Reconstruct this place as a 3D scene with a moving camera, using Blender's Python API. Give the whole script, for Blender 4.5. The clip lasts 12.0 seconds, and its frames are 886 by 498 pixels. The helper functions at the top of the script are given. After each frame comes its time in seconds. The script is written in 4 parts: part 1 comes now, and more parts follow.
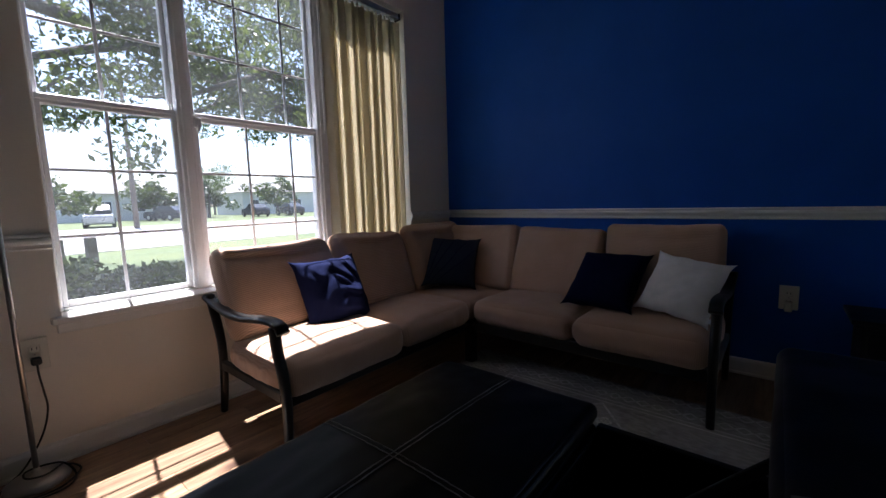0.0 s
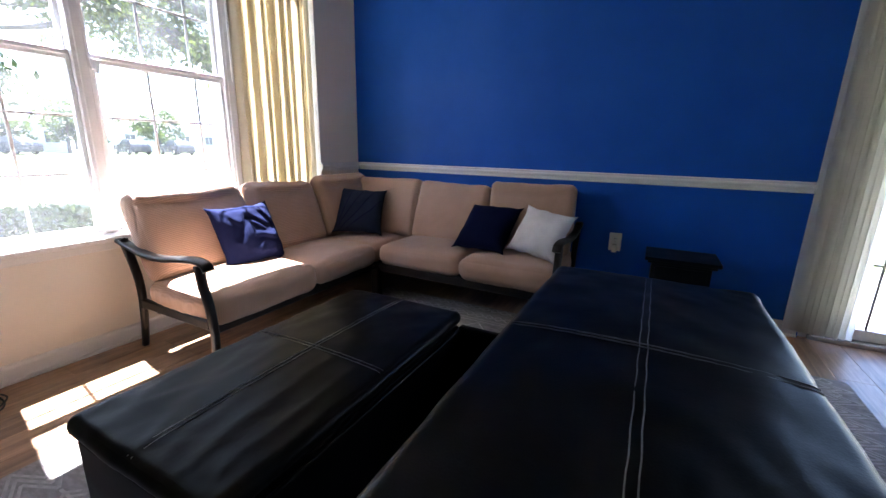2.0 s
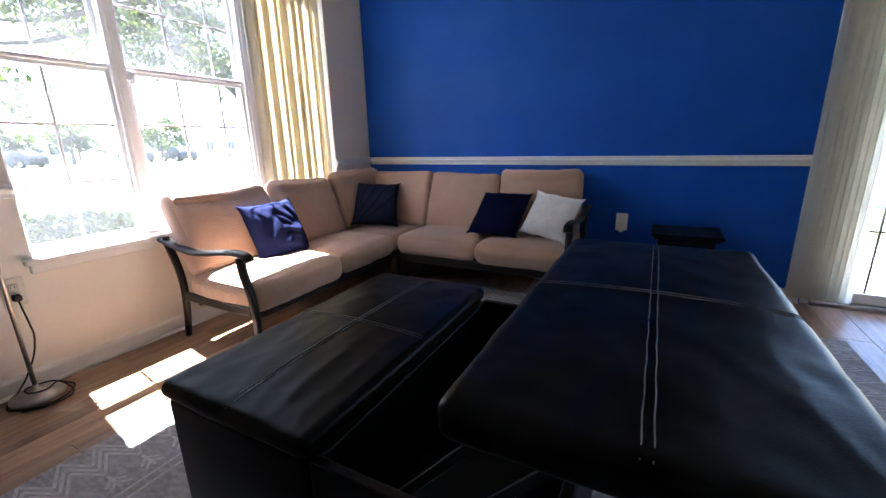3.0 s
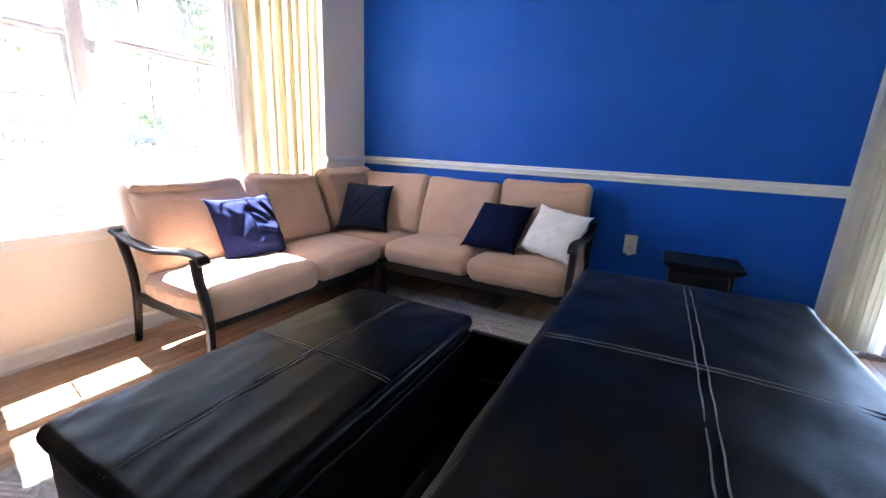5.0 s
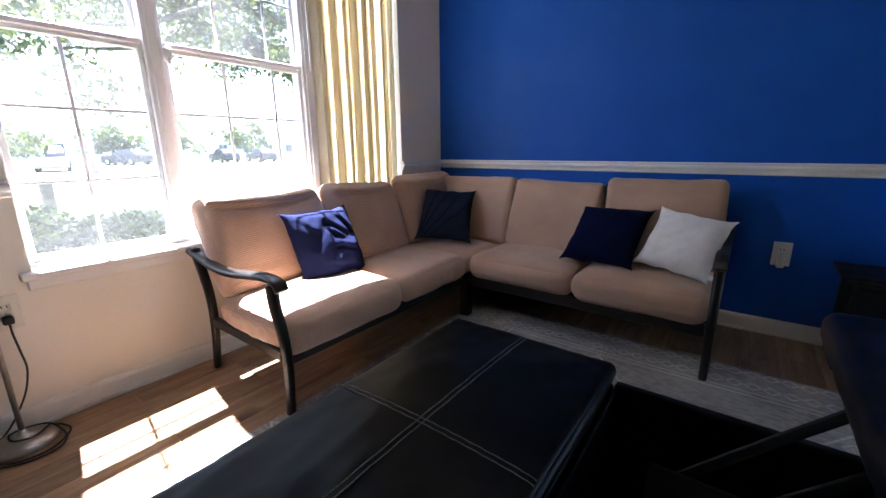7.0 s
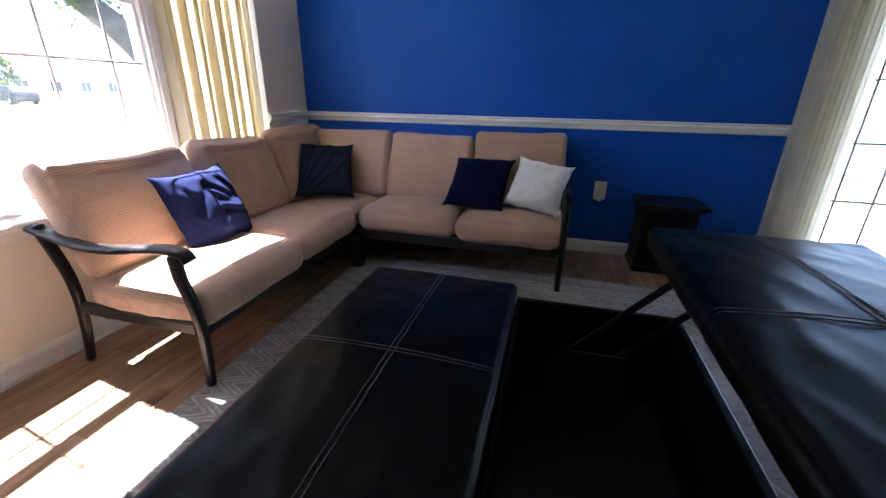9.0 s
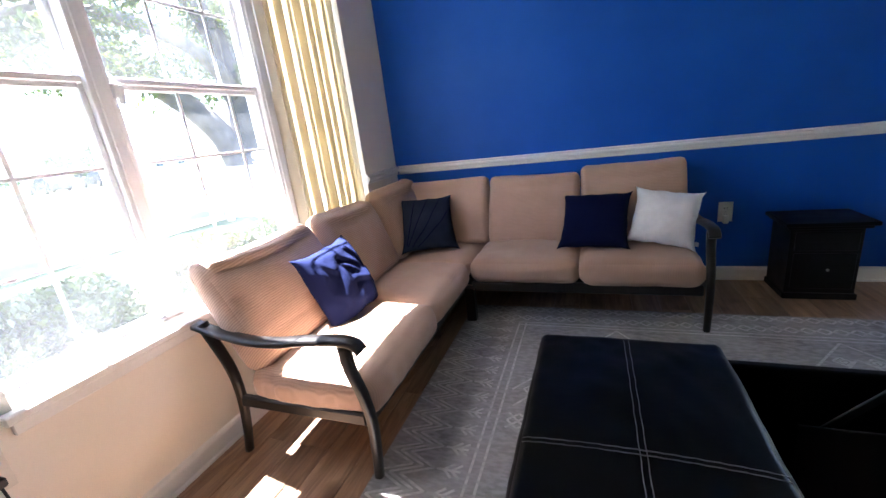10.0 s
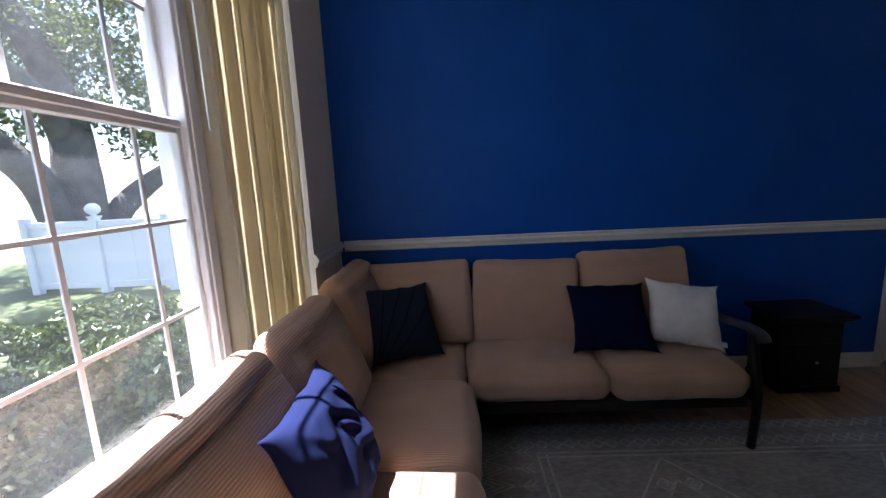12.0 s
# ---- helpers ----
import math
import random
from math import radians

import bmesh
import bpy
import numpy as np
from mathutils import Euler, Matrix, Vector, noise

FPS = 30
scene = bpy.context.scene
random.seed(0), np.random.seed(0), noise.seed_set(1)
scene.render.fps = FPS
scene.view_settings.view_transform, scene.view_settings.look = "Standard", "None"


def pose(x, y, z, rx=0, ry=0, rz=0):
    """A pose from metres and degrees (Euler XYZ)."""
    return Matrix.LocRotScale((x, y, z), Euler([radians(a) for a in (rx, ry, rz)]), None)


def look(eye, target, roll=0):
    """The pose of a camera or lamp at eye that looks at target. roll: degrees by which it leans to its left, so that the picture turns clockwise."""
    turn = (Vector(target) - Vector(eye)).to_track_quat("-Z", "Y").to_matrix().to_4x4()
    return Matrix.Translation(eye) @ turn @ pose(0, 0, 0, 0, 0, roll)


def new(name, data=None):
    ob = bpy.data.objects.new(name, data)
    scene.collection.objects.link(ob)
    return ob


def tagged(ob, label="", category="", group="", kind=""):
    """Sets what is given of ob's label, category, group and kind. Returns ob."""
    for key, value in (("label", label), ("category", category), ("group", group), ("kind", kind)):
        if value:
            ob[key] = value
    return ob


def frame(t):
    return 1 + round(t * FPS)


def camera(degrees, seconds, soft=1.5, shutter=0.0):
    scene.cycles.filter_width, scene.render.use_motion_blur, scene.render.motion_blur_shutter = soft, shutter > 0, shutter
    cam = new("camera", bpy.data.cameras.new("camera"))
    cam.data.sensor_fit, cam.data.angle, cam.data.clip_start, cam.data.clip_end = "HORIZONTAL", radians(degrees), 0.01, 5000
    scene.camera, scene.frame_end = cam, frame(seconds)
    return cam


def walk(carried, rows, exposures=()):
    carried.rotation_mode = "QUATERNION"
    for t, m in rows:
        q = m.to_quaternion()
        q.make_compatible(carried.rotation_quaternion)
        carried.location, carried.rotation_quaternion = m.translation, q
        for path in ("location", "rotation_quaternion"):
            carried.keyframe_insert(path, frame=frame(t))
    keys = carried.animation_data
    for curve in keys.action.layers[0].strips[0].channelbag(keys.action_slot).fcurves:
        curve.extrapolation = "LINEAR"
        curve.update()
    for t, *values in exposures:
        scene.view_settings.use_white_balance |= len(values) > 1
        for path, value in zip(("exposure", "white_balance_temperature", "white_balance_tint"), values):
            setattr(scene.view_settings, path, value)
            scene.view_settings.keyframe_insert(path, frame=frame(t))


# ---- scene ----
cam = camera(95.5, 12.0)
PATH = [
    (0, (2.212, -2.747, 1.026), (0.939, -1.223, 0.786), -1.6),
    (0.5, (2.296, -2.756, 1.035), (1.015, -1.291, 0.574), -0.5),
    (1, (2.33, -2.853, 1.052), (1.283, -1.209, 0.603), 3.1),
    (1.5, (2.383, -2.989, 1.063), (1.561, -1.222, 0.612), 3.5),
    (2, (2.472, -3.032, 1.085), (1.583, -1.308, 0.598), 1.3),
    (2.5, (2.524, -3.109, 1.076), (1.516, -1.469, 0.535), 0.1),
    (3, (2.472, -3.208, 1.07), (1.568, -1.5, 0.556), -1.4),
    (3.2, (2.45, -3.239, 1.042), (1.615, -1.535, 0.411), -2.0),
    (4.8, (2.381, -3.063, 1.039), (1.645, -1.268, 0.553), -0.4),
    (5, (2.391, -2.954, 1.057), (1.492, -1.237, 0.562), 2.6),
    (5.5, (2.333, -2.839, 1.056), (1.225, -1.281, 0.47), -0.0),
    (6, (2.29, -2.81, 1.04), (1.108, -1.305, 0.457), 2.8),
    (6.5, (2.213, -2.775, 1.033), (0.981, -1.306, 0.461), 1.9),
    (6.7, (2.137, -2.753, 1.029), (0.915, -1.258, 0.506), 0.3),
    (8.3, (1.99, -2.844, 1.048), (1.276, -1.06, 0.493), 3.2),
    (8.5, (2.021, -2.899, 1.032), (1.429, -1.099, 0.39), 1.5),
    (9, (1.924, -2.997, 1.077), (1.451, -1.189, 0.363), 1.0),
    (9.5, (1.694, -3.028, 1.103), (1.313, -1.209, 0.364), -5.4),
    (10, (1.483, -2.974, 1.194), (0.783, -1.19, 0.621), -7.1),
    (10.5, (1.18, -2.86, 1.252), (0.43, -1.036, 0.918), -3.6),
    (11, (0.896, -2.797, 1.266), (0.394, -0.899, 0.883), -3.0),
    (11.5, (0.787, -2.706, 1.254), (0.506, -0.76, 0.891), -1.1),
    (12, (0.725, -2.472, 1.28), (0.657, -0.502, 0.951), -2.7),
]
# stops, colour temperature and tint as the camera adapts
EXPOSURES = [(0.0, 1.55), (0.5, 1.65), (1.0, 2.1), (1.5, 3.2), (2.0, 3.6), (2.5, 3.8), (3.0, 3.8), (5.0, 4.7), (5.5, 4.5), (6.0, 4.2), (6.5, 3.8),
             (8.5, 3.4), (9.0, 3.7), (9.5, 4.2), (10.0, 4.0), (10.5, 3.02), (11.0, 2.33), (11.5, 2.02), (12.0, 2.3)]
walk(cam, [(t, look(eye, target, roll)) for t, eye, target, roll in PATH], [(t, e + 0.58, 5750, 18) for t, e in EXPOSURES])

# ---- world, sun ----
world = bpy.data.worlds.new("sky")
scene.world = world
world.use_nodes = True
_wn = world.node_tree.nodes
_sky = _wn.new("ShaderNodeTexSky")
_sky.sky_type = 'NISHITA'
_sky.sun_disc = False
SUN = Vector((-0.44, 0.072, 1.0)).normalized()      # towards the sun
_sky.sun_elevation = math.asin(SUN.z)
_sky.sun_rotation = math.atan2(SUN.x, SUN.y)
_sky.air_density, _sky.dust_density = 1.0, 1.5
world.node_tree.links.new(_sky.outputs[0], _wn["Background"].inputs[0])
_wn["Background"].inputs[1].default_value = 0.095

sun = new("sun", bpy.data.lights.new("sun", "SUN"))
sun.data.energy, sun.data.angle, sun.data.color = 5.0, radians(0.55), (1.0, 0.95, 0.87)
sun.matrix_world = look(tuple(SUN * 30), (0, 0, 0))


# ---- materials ----
def nodes_of(name):
    m = bpy.data.materials.new(name)
    m.use_nodes = True
    nt = m.node_tree
    return m, nt, nt.nodes["Principled BSDF"], nt.nodes["Material Output"]


def nd(nt, kind, **inputs):
    n = nt.nodes.new(kind)
    for k, v in inputs.items():
        n.inputs[k.replace("_", " ")].default_value = v
    return n


def mixc(nt, fac, a, b, blend="MIX"):
    n = nt.nodes.new("ShaderNodeMix")
    n.data_type, n.blend_type = "RGBA", blend
    for sock, v in ((n.inputs[0], fac), (n.inputs[6], a), (n.inputs[7], b)):
        if isinstance(v, bpy.types.NodeSocket):
            nt.links.new(v, sock)
        else:
            sock.default_value = (*v, 1) if isinstance(v, tuple) else v
    return n.outputs[2]


def mth(nt, op, a, b=0.0):
    n = nt.nodes.new("ShaderNodeMath")
    n.operation = op
    for sock, v in ((n.inputs[0], a), (n.inputs[1], b)):
        if isinstance(v, bpy.types.NodeSocket):
            nt.links.new(v, sock)
        else:
            sock.default_value = v
    return n.outputs[0]


def ramp(nt, src, lo, hi):
    n = nt.nodes.new("ShaderNodeMapRange")
    n.inputs["From Min"].default_value, n.inputs["From Max"].default_value = lo, hi
    nt.links.new(src, n.inputs["Value"])
    return n.outputs[0]


def noise_of(nt, scale, detail=4.0, stretch=None):
    tc = nt.nodes.new("ShaderNodeTexCoord")
    n = nd(nt, "ShaderNodeTexNoise", Scale=scale, Detail=detail)
    if stretch:
        mp = nt.nodes.new("ShaderNodeMapping")
        mp.inputs["Scale"].default_value = stretch
        nt.links.new(tc.outputs["Object"], mp.inputs[0])
        nt.links.new(mp.outputs[0], n.inputs["Vector"])
    else:
        nt.links.new(tc.outputs["Object"], n.inputs["Vector"])
    return n.outputs["Fac"]


def bumped(nt, bsdf, height, strength, dist=0.002):
    b = nd(nt, "ShaderNodeBump", Strength=strength, Distance=dist)
    nt.links.new(height, b.inputs["Height"])
    nt.links.new(b.outputs[0], bsdf.inputs["Normal"])
    return b


def mat(name, c1, c2=None, scale=6.0, fine=80.0, rough=0.6, bump=0.2, dist=0.002, metal=0.0, spec=0.5, rough2=None, stretch=None):
    """A surface with colour varying at two scales, and fine relief."""
    m, nt, p, out = nodes_of(name)
    c2 = c2 or tuple(x * 0.85 for x in c1)
    big = ramp(nt, noise_of(nt, scale, 5, stretch), 0.35, 0.65)
    small = noise_of(nt, fine, 3, stretch)
    c = mixc(nt, big, c1, c2)
    c = mixc(nt, mth(nt, "MULTIPLY", small, 0.22), c, tuple(x * 0.6 for x in c2))
    nt.links.new(c, p.inputs["Base Color"])
    p.inputs["Metallic"].default_value = metal
    p.inputs["Specular IOR Level"].default_value = spec
    r = nt.nodes.new("ShaderNodeMapRange")
    r.inputs["To Min"].default_value, r.inputs["To Max"].default_value = rough, rough2 or min(1, rough + 0.12)
    nt.links.new(big, r.inputs["Value"])
    nt.links.new(r.outputs[0], p.inputs["Roughness"])
    if bump:
        bumped(nt, p, small, bump, dist)
    return m


def corduroy(name, across, pitch=0.009, depth=0.72):
    """Ribbed tan upholstery; across: the direction over the ribs."""
    m, nt, p, out = nodes_of(name)
    tc = nt.nodes.new("ShaderNodeTexCoord")
    sp = nt.nodes.new("ShaderNodeVectorMath")
    sp.operation = "DOT_PRODUCT"
    sp.inputs[1].default_value = across
    nt.links.new(tc.outputs["Object"], sp.inputs[0])
    wob = mth(nt, "MULTIPLY", noise_of(nt, 7, 2), 0.02)
    co = mth(nt, "ADD", sp.outputs["Value"], wob)
    rib = mth(nt, "SINE", mth(nt, "MULTIPLY", co, 2 * math.pi / pitch))
    rib = ramp(nt, rib, -1, 0.6)
    worn = ramp(nt, noise_of(nt, 5, 5), 0.35, 0.7)
    base = mixc(nt, worn, (0.52, 0.347, 0.248), (0.46, 0.300, 0.208))
    # shade of the furrows between ribs is put into the colour
    c = mixc(nt, rib, mixc(nt, depth, base, (0.20, 0.115, 0.075)), base)
    nt.links.new(c, p.inputs["Base Color"])
    p.inputs["Roughness"].default_value = 0.92
    p.inputs["Specular IOR Level"].default_value = 0.2
    p.inputs["Sheen Weight"].default_value = 0.25
    h = mth(nt, "ADD", rib, mth(nt, "MULTIPLY", noise_of(nt, 160, 2), 0.4))
    bumped(nt, p, h, 0.2 + 0.5 * depth, 0.003)
    return m


def cloth(name, c, weave=420.0, sheen=0.3):
    m, nt, p, out = nodes_of(name)
    big = ramp(nt, noise_of(nt, 9, 4), 0.3, 0.7)
    nt.links.new(mixc(nt, big, c, tuple(x * 0.78 for x in c)), p.inputs["Base Color"])
    p.inputs["Roughness"].default_value = 0.9
    p.inputs["Specular IOR Level"].default_value = 0.08
    p.inputs["Sheen Weight"].default_value = sheen
    bumped(nt, p, noise_of(nt, weave, 2), 0.5, 0.0015)
    return m


def wood_plank():
    m, nt, p, out = nodes_of("laminate wood")
    oi = nt.nodes.new("ShaderNodeObjectInfo")
    tc = nt.nodes.new("ShaderNodeTexCoord")
    add = nt.nodes.new("ShaderNodeVectorMath")
    add.operation = "ADD"
    cmb = nt.nodes.new("ShaderNodeCombineXYZ")
    nt.links.new(mth(nt, "MULTIPLY", oi.outputs["Random"], 37.0), cmb.inputs[0])
    nt.links.new(mth(nt, "MULTIPLY", oi.outputs["Random"], 61.0), cmb.inputs[1])
    nt.links.new(tc.outputs["Object"], add.inputs[0])
    nt.links.new(cmb.outputs[0], add.inputs[1])
    mp = nt.nodes.new("ShaderNodeMapping")
    mp.inputs["Scale"].default_value = (14, 1.3, 1)
    nt.links.new(add.outputs[0], mp.inputs[0])
    g = nd(nt, "ShaderNodeTexNoise", Scale=2.2, Detail=8.0, Roughness=0.65, Distortion=0.7)
    nt.links.new(mp.outputs[0], g.inputs["Vector"])
    fine = nd(nt, "ShaderNodeTexNoise", Scale=11.0, Detail=4.0)
    nt.links.new(mp.outputs[0], fine.inputs["Vector"])
    knot = nd(nt, "ShaderNodeTexNoise", Scale=2.6, Detail=2.0)
    nt.links.new(add.outputs[0], knot.inputs["Vector"])
    c = mixc(nt, ramp(nt, g.outputs["Fac"], 0.32, 0.68), (0.20, 0.114, 0.064), (0.50, 0.32, 0.19))
    c = mixc(nt, ramp(nt, knot.outputs["Fac"], 0.60, 0.72), c, (0.06, 0.028, 0.016))
    c = mixc(nt, mth(nt, "MULTIPLY", fine.outputs["Fac"], 0.45), c, (0.10, 0.045, 0.022))
    tone = nt.nodes.new("ShaderNodeMapRange")
    tone.inputs["To Min"].default_value, tone.inputs["To Max"].default_value = 0.72, 1.15
    nt.links.new(oi.outputs["Random"], tone.inputs["Value"])
    hsv = nt.nodes.new("ShaderNodeHueSaturation")
    nt.links.new(tone.outputs[0], hsv.inputs["Value"])
    nt.links.new(c, hsv.inputs["Color"])
    nt.links.new(hsv.outputs[0], p.inputs["Base Color"])
    p.inputs["Roughness"].default_value = 0.30
    bumped(nt, p, g.outputs["Fac"], 0.15, 0.001)
    return m


def leather():
    m, nt, p, out = nodes_of("black leather")
    big = ramp(nt, noise_of(nt, 5, 5), 0.3, 0.7)
    nt.links.new(mixc(nt, big, (0.0025, 0.0025, 0.0028), (0.0045, 0.0042, 0.0045)), p.inputs["Base Color"])
    nt.links.new(mth(nt, "ADD", mth(nt, "MULTIPLY", noise_of(nt, 4, 3), 0.20), 0.25), p.inputs["Roughness"])
    p.inputs["Specular IOR Level"].default_value = 0.46
    p.inputs["IOR"].default_value = 1.18
    vo = nd(nt, "ShaderNodeTexVoronoi", Scale=260.0)
    tc = nt.nodes.new("ShaderNodeTexCoord")
    nt.links.new(tc.outputs["Object"], vo.inputs["Vector"])
    h = mth(nt, "ADD", mth(nt, "MULTIPLY", vo.outputs["Distance"], 0.10), mth(nt, "MULTIPLY", noise_of(nt, 7, 3), 1.6))
    bumped(nt, p, h, 0.22, 0.005)
    return m


def glass_pane():
    """Thin window glass; a faint translucent layer imitates the haze of glare."""
    m, nt, p, out = nodes_of("window glass")
    nt.nodes.remove(p)
    tr = nt.nodes.new("ShaderNodeBsdfTransparent")
    tr.inputs[0].default_value = (0.97, 0.97, 0.97, 1)
    gl = nd(nt, "ShaderNodeBsdfGlossy", Roughness=0.01)
    lw = nd(nt, "ShaderNodeLayerWeight", Blend=0.5)
    fr = mth(nt, "ADD", mth(nt, "MULTIPLY", mth(nt, "POWER", lw.outputs["Facing"], 5.0), 0.9), 0.035)
    mx = nt.nodes.new("ShaderNodeMixShader")
    nt.links.new(fr, mx.inputs[0])
    nt.links.new(tr.outputs[0], mx.inputs[1])
    nt.links.new(gl.outputs[0], mx.inputs[2])
    # patchy pale layer that puts glare haze into the glass
    du = nd(nt, "ShaderNodeBsdfTranslucent")
    du.inputs[0].default_value = (0.9, 0.93, 0.97, 1)
    mx2 = nt.nodes.new("ShaderNodeMixShader")
    veil = nt.nodes.new("ShaderNodeMapRange")
    veil.inputs["From Min"].default_value, veil.inputs["From Max"].default_value = 0.35, 0.75
    veil.inputs["To Min"].default_value, veil.inputs["To Max"].default_value = 0.006, 0.032
    nt.links.new(noise_of(nt, 2.2, 5), veil.inputs["Value"])
    nt.links.new(veil.outputs[0], mx2.inputs[0])
    nt.links.new(mx.outputs[0], mx2.inputs[1])
    nt.links.new(du.outputs[0], mx2.inputs[2])
    nt.links.new(mx2.outputs[0], out.inputs[0])
    return m


def vane_fabric(name, c, thru, share=0.42):
    """Woven blind fabric that lets some light through."""
    m, nt, p, out = nodes_of(name)
    big = ramp(nt, noise_of(nt, 4, 4), 0.3, 0.7)
    col = mixc(nt, big, c, tuple(x * 0.85 for x in c))
    nt.links.new(col, p.inputs["Base Color"])
    p.inputs["Roughness"].default_value = 0.8
    bumped(nt, p, noise_of(nt, 300, 2), 0.4, 0.001)
    tl = nt.nodes.new("ShaderNodeBsdfTranslucent")
    tl.inputs[0].default_value = (*thru, 1)
    mx = nt.nodes.new("ShaderNodeMixShader")
    mx.inputs[0].default_value = share
    nt.links.new(p.outputs[0], mx.inputs[1])
    nt.links.new(tl.outputs[0], mx.inputs[2])
    nt.links.new(mx.outputs[0], out.inputs[0])
    return m


def leafy(name, c1, c2, thru=0.35):
    m, nt, p, out = nodes_of(name)
    ge = nt.nodes.new("ShaderNodeNewGeometry")
    col = mixc(nt, ge.outputs["Random Per Island"], c1, c2)
    nt.links.new(col, p.inputs["Base Color"])
    p.inputs["Roughness"].default_value = 0.45
    tl = nt.nodes.new("ShaderNodeBsdfTranslucent")
    nt.links.new(mixc(nt, 0.5, col, (0.16, 0.22, 0.03)), tl.inputs[0])
    mx = nt.nodes.new("ShaderNodeMixShader")
    mx.inputs[0].default_value = thru
    nt.links.new(p.outputs[0], mx.inputs[1])
    nt.links.new(tl.outputs[0], mx.inputs[2])
    nt.links.new(mx.outputs[0], out.inputs[0])
    return m


def rug_pile(name, c1, c2, c3):
    m, nt, p, out = nodes_of(name)
    big = ramp(nt, noise_of(nt, 3.5, 6), 0.38, 0.62)
    mid = ramp(nt, noise_of(nt, 28, 5, (1.0, 2.2, 1.0)), 0.4, 0.62)
    c = mixc(nt, big, c1, c2)
    c = mixc(nt, mth(nt, "MULTIPLY", mid, 0.65), c, c3)
    nt.links.new(c, p.inputs["Base Color"])
    p.inputs["Roughness"].default_value = 0.95
    p.inputs["Specular IOR Level"].default_value = 0.1
    bumped(nt, p, noise_of(nt, 350, 2), 0.7, 0.003)
    return m


M_BLUE = mat("blue wall paint", (0.0024, 0.090, 0.46), (0.002, 0.081, 0.42), 3, 220, 0.55, 0.12, 0.001, spec=0.32)
M_CREAM = mat("cream wall paint", (0.84, 0.775, 0.675), (0.81, 0.745, 0.64), 2, 220, 0.6, 0.12, 0.001)
# made-up tone for the unseen walls, dark to cut bounced light
M_GREIGE = mat("unseen wall greige, dark to cut bounce", (0.30, 0.28, 0.25), (0.28, 0.26, 0.23), 2, 220, 0.6, 0.12, 0.001)
M_WHITE = mat("white trim paint", (0.82, 0.80, 0.76), (0.78, 0.76, 0.71), 5, 150, 0.35, 0.05, 0.001)
M_CEIL = mat("white ceiling paint", (0.80, 0.79, 0.76), (0.76, 0.75, 0.72), 3, 120, 0.9, 0.3, 0.002)
M_VINYL = mat("white vinyl window frame", (0.88, 0.88, 0.88), (0.84, 0.84, 0.84), 7, 120, 0.32, 0.03, 0.001)
# grey stands in for the shade on backlit door bars
M_GRILLE = mat("door grille, backlit shade in its grey", (0.42, 0.42, 0.42), (0.36, 0.36, 0.36), 9, 120, 0.5, 0.03, 0.001)
M_ALU = mat("aluminium", (0.45, 0.45, 0.46), (0.38, 0.38, 0.39), 9, 150, 0.35, 0.05, 0.001, metal=1.0)
M_STEEL = mat("brushed steel", (0.50, 0.48, 0.46), (0.42, 0.40, 0.38), 12, 150, 0.32, 0.05, 0.001, metal=1.0)
M_DARKWOOD = mat("black stained wood", (0.008, 0.007, 0.0065), (0.013, 0.011, 0.009), 9, 60, 0.32, 0.12, 0.001, spec=0.4)
M_TABLE = mat("black lacquered wood", (0.005, 0.005, 0.0055), (0.008, 0.0078, 0.008), 7, 60, 0.42, 0.06, 0.001, spec=0.25)
M_PLANK = wood_plank()
M_GAP = mat("dark floor joint", (0.03, 0.018, 0.012), None, 9, 90, 0.8)
M_LEATHER = leather()
M_STITCH = mat("pale stitching thread", (0.22, 0.215, 0.21), (0.14, 0.135, 0.13), 30, 300, 0.7, 0.2)
M_LINING = mat("black lining cloth", (0.010, 0.010, 0.010), None, 9, 200, 0.95, 0.2)
M_CORD_W = corduroy("tan corduroy, level ribs of one wing", (-1, 0, 1), 0.0125, 0.48)
M_CORD_N = corduroy("tan corduroy, level ribs of the other wing", (0, 1, 1), 0.0105, 0.16)
M_CORD_Y = corduroy("tan corduroy, ribs across one wing", (0, 1, 0), 0.0075, 0.20)
M_CORD_X = corduroy("tan corduroy, ribs across the other wing", (1, 0, 0), 0.0075, 0.15)
M_NAVY = cloth("navy pillow cotton", (0.010, 0.015, 0.058), sheen=0.0)
M_NAVY2 = cloth("deep navy pillow cloth", (0.003, 0.006, 0.032), sheen=0.0)
M_SLATE = cloth("slate blue pillow cloth", (0.020, 0.026, 0.046), sheen=0.0)
M_WHITEP = cloth("white pillow knit", (0.84, 0.83, 0.82), 260)
M_TAG = mat("white cloth tag", (0.8, 0.8, 0.78), None, 20, 200, 0.8)
M_PLATE = mat("ivory outlet plastic", (0.74, 0.70, 0.60), (0.70, 0.66, 0.56), 20, 200, 0.35, 0.03)
M_SLOT = mat("dark plastic", (0.02, 0.02, 0.02), None, 20, 200, 0.45, 0.05)
M_CABLE = mat("black cable rubber", (0.012, 0.012, 0.012), None, 20, 200, 0.45, 0.05)
M_VANE = vane_fabric("cream blind fabric", (0.66, 0.63, 0.54), (0.82, 0.70, 0.44), 0.27)
M_VANE2 = vane_fabric("ivory blind fabric", (0.86, 0.84, 0.78), (0.92, 0.90, 0.83), 0.72)
M_GLASS = glass_pane()
M_RUG = rug_pile("grey rug pile", (0.31, 0.298, 0.283), (0.215, 0.207, 0.198), (0.40, 0.385, 0.37))
M_RUGL = rug_pile("pale rug pile", (0.58, 0.56, 0.53), (0.44, 0.425, 0.405), (0.30, 0.285, 0.27))
M_GRASS = mat("lawn grass", (0.055, 0.085, 0.022), (0.10, 0.12, 0.042), 0.6, 14, 0.9, 0.6, 0.03)
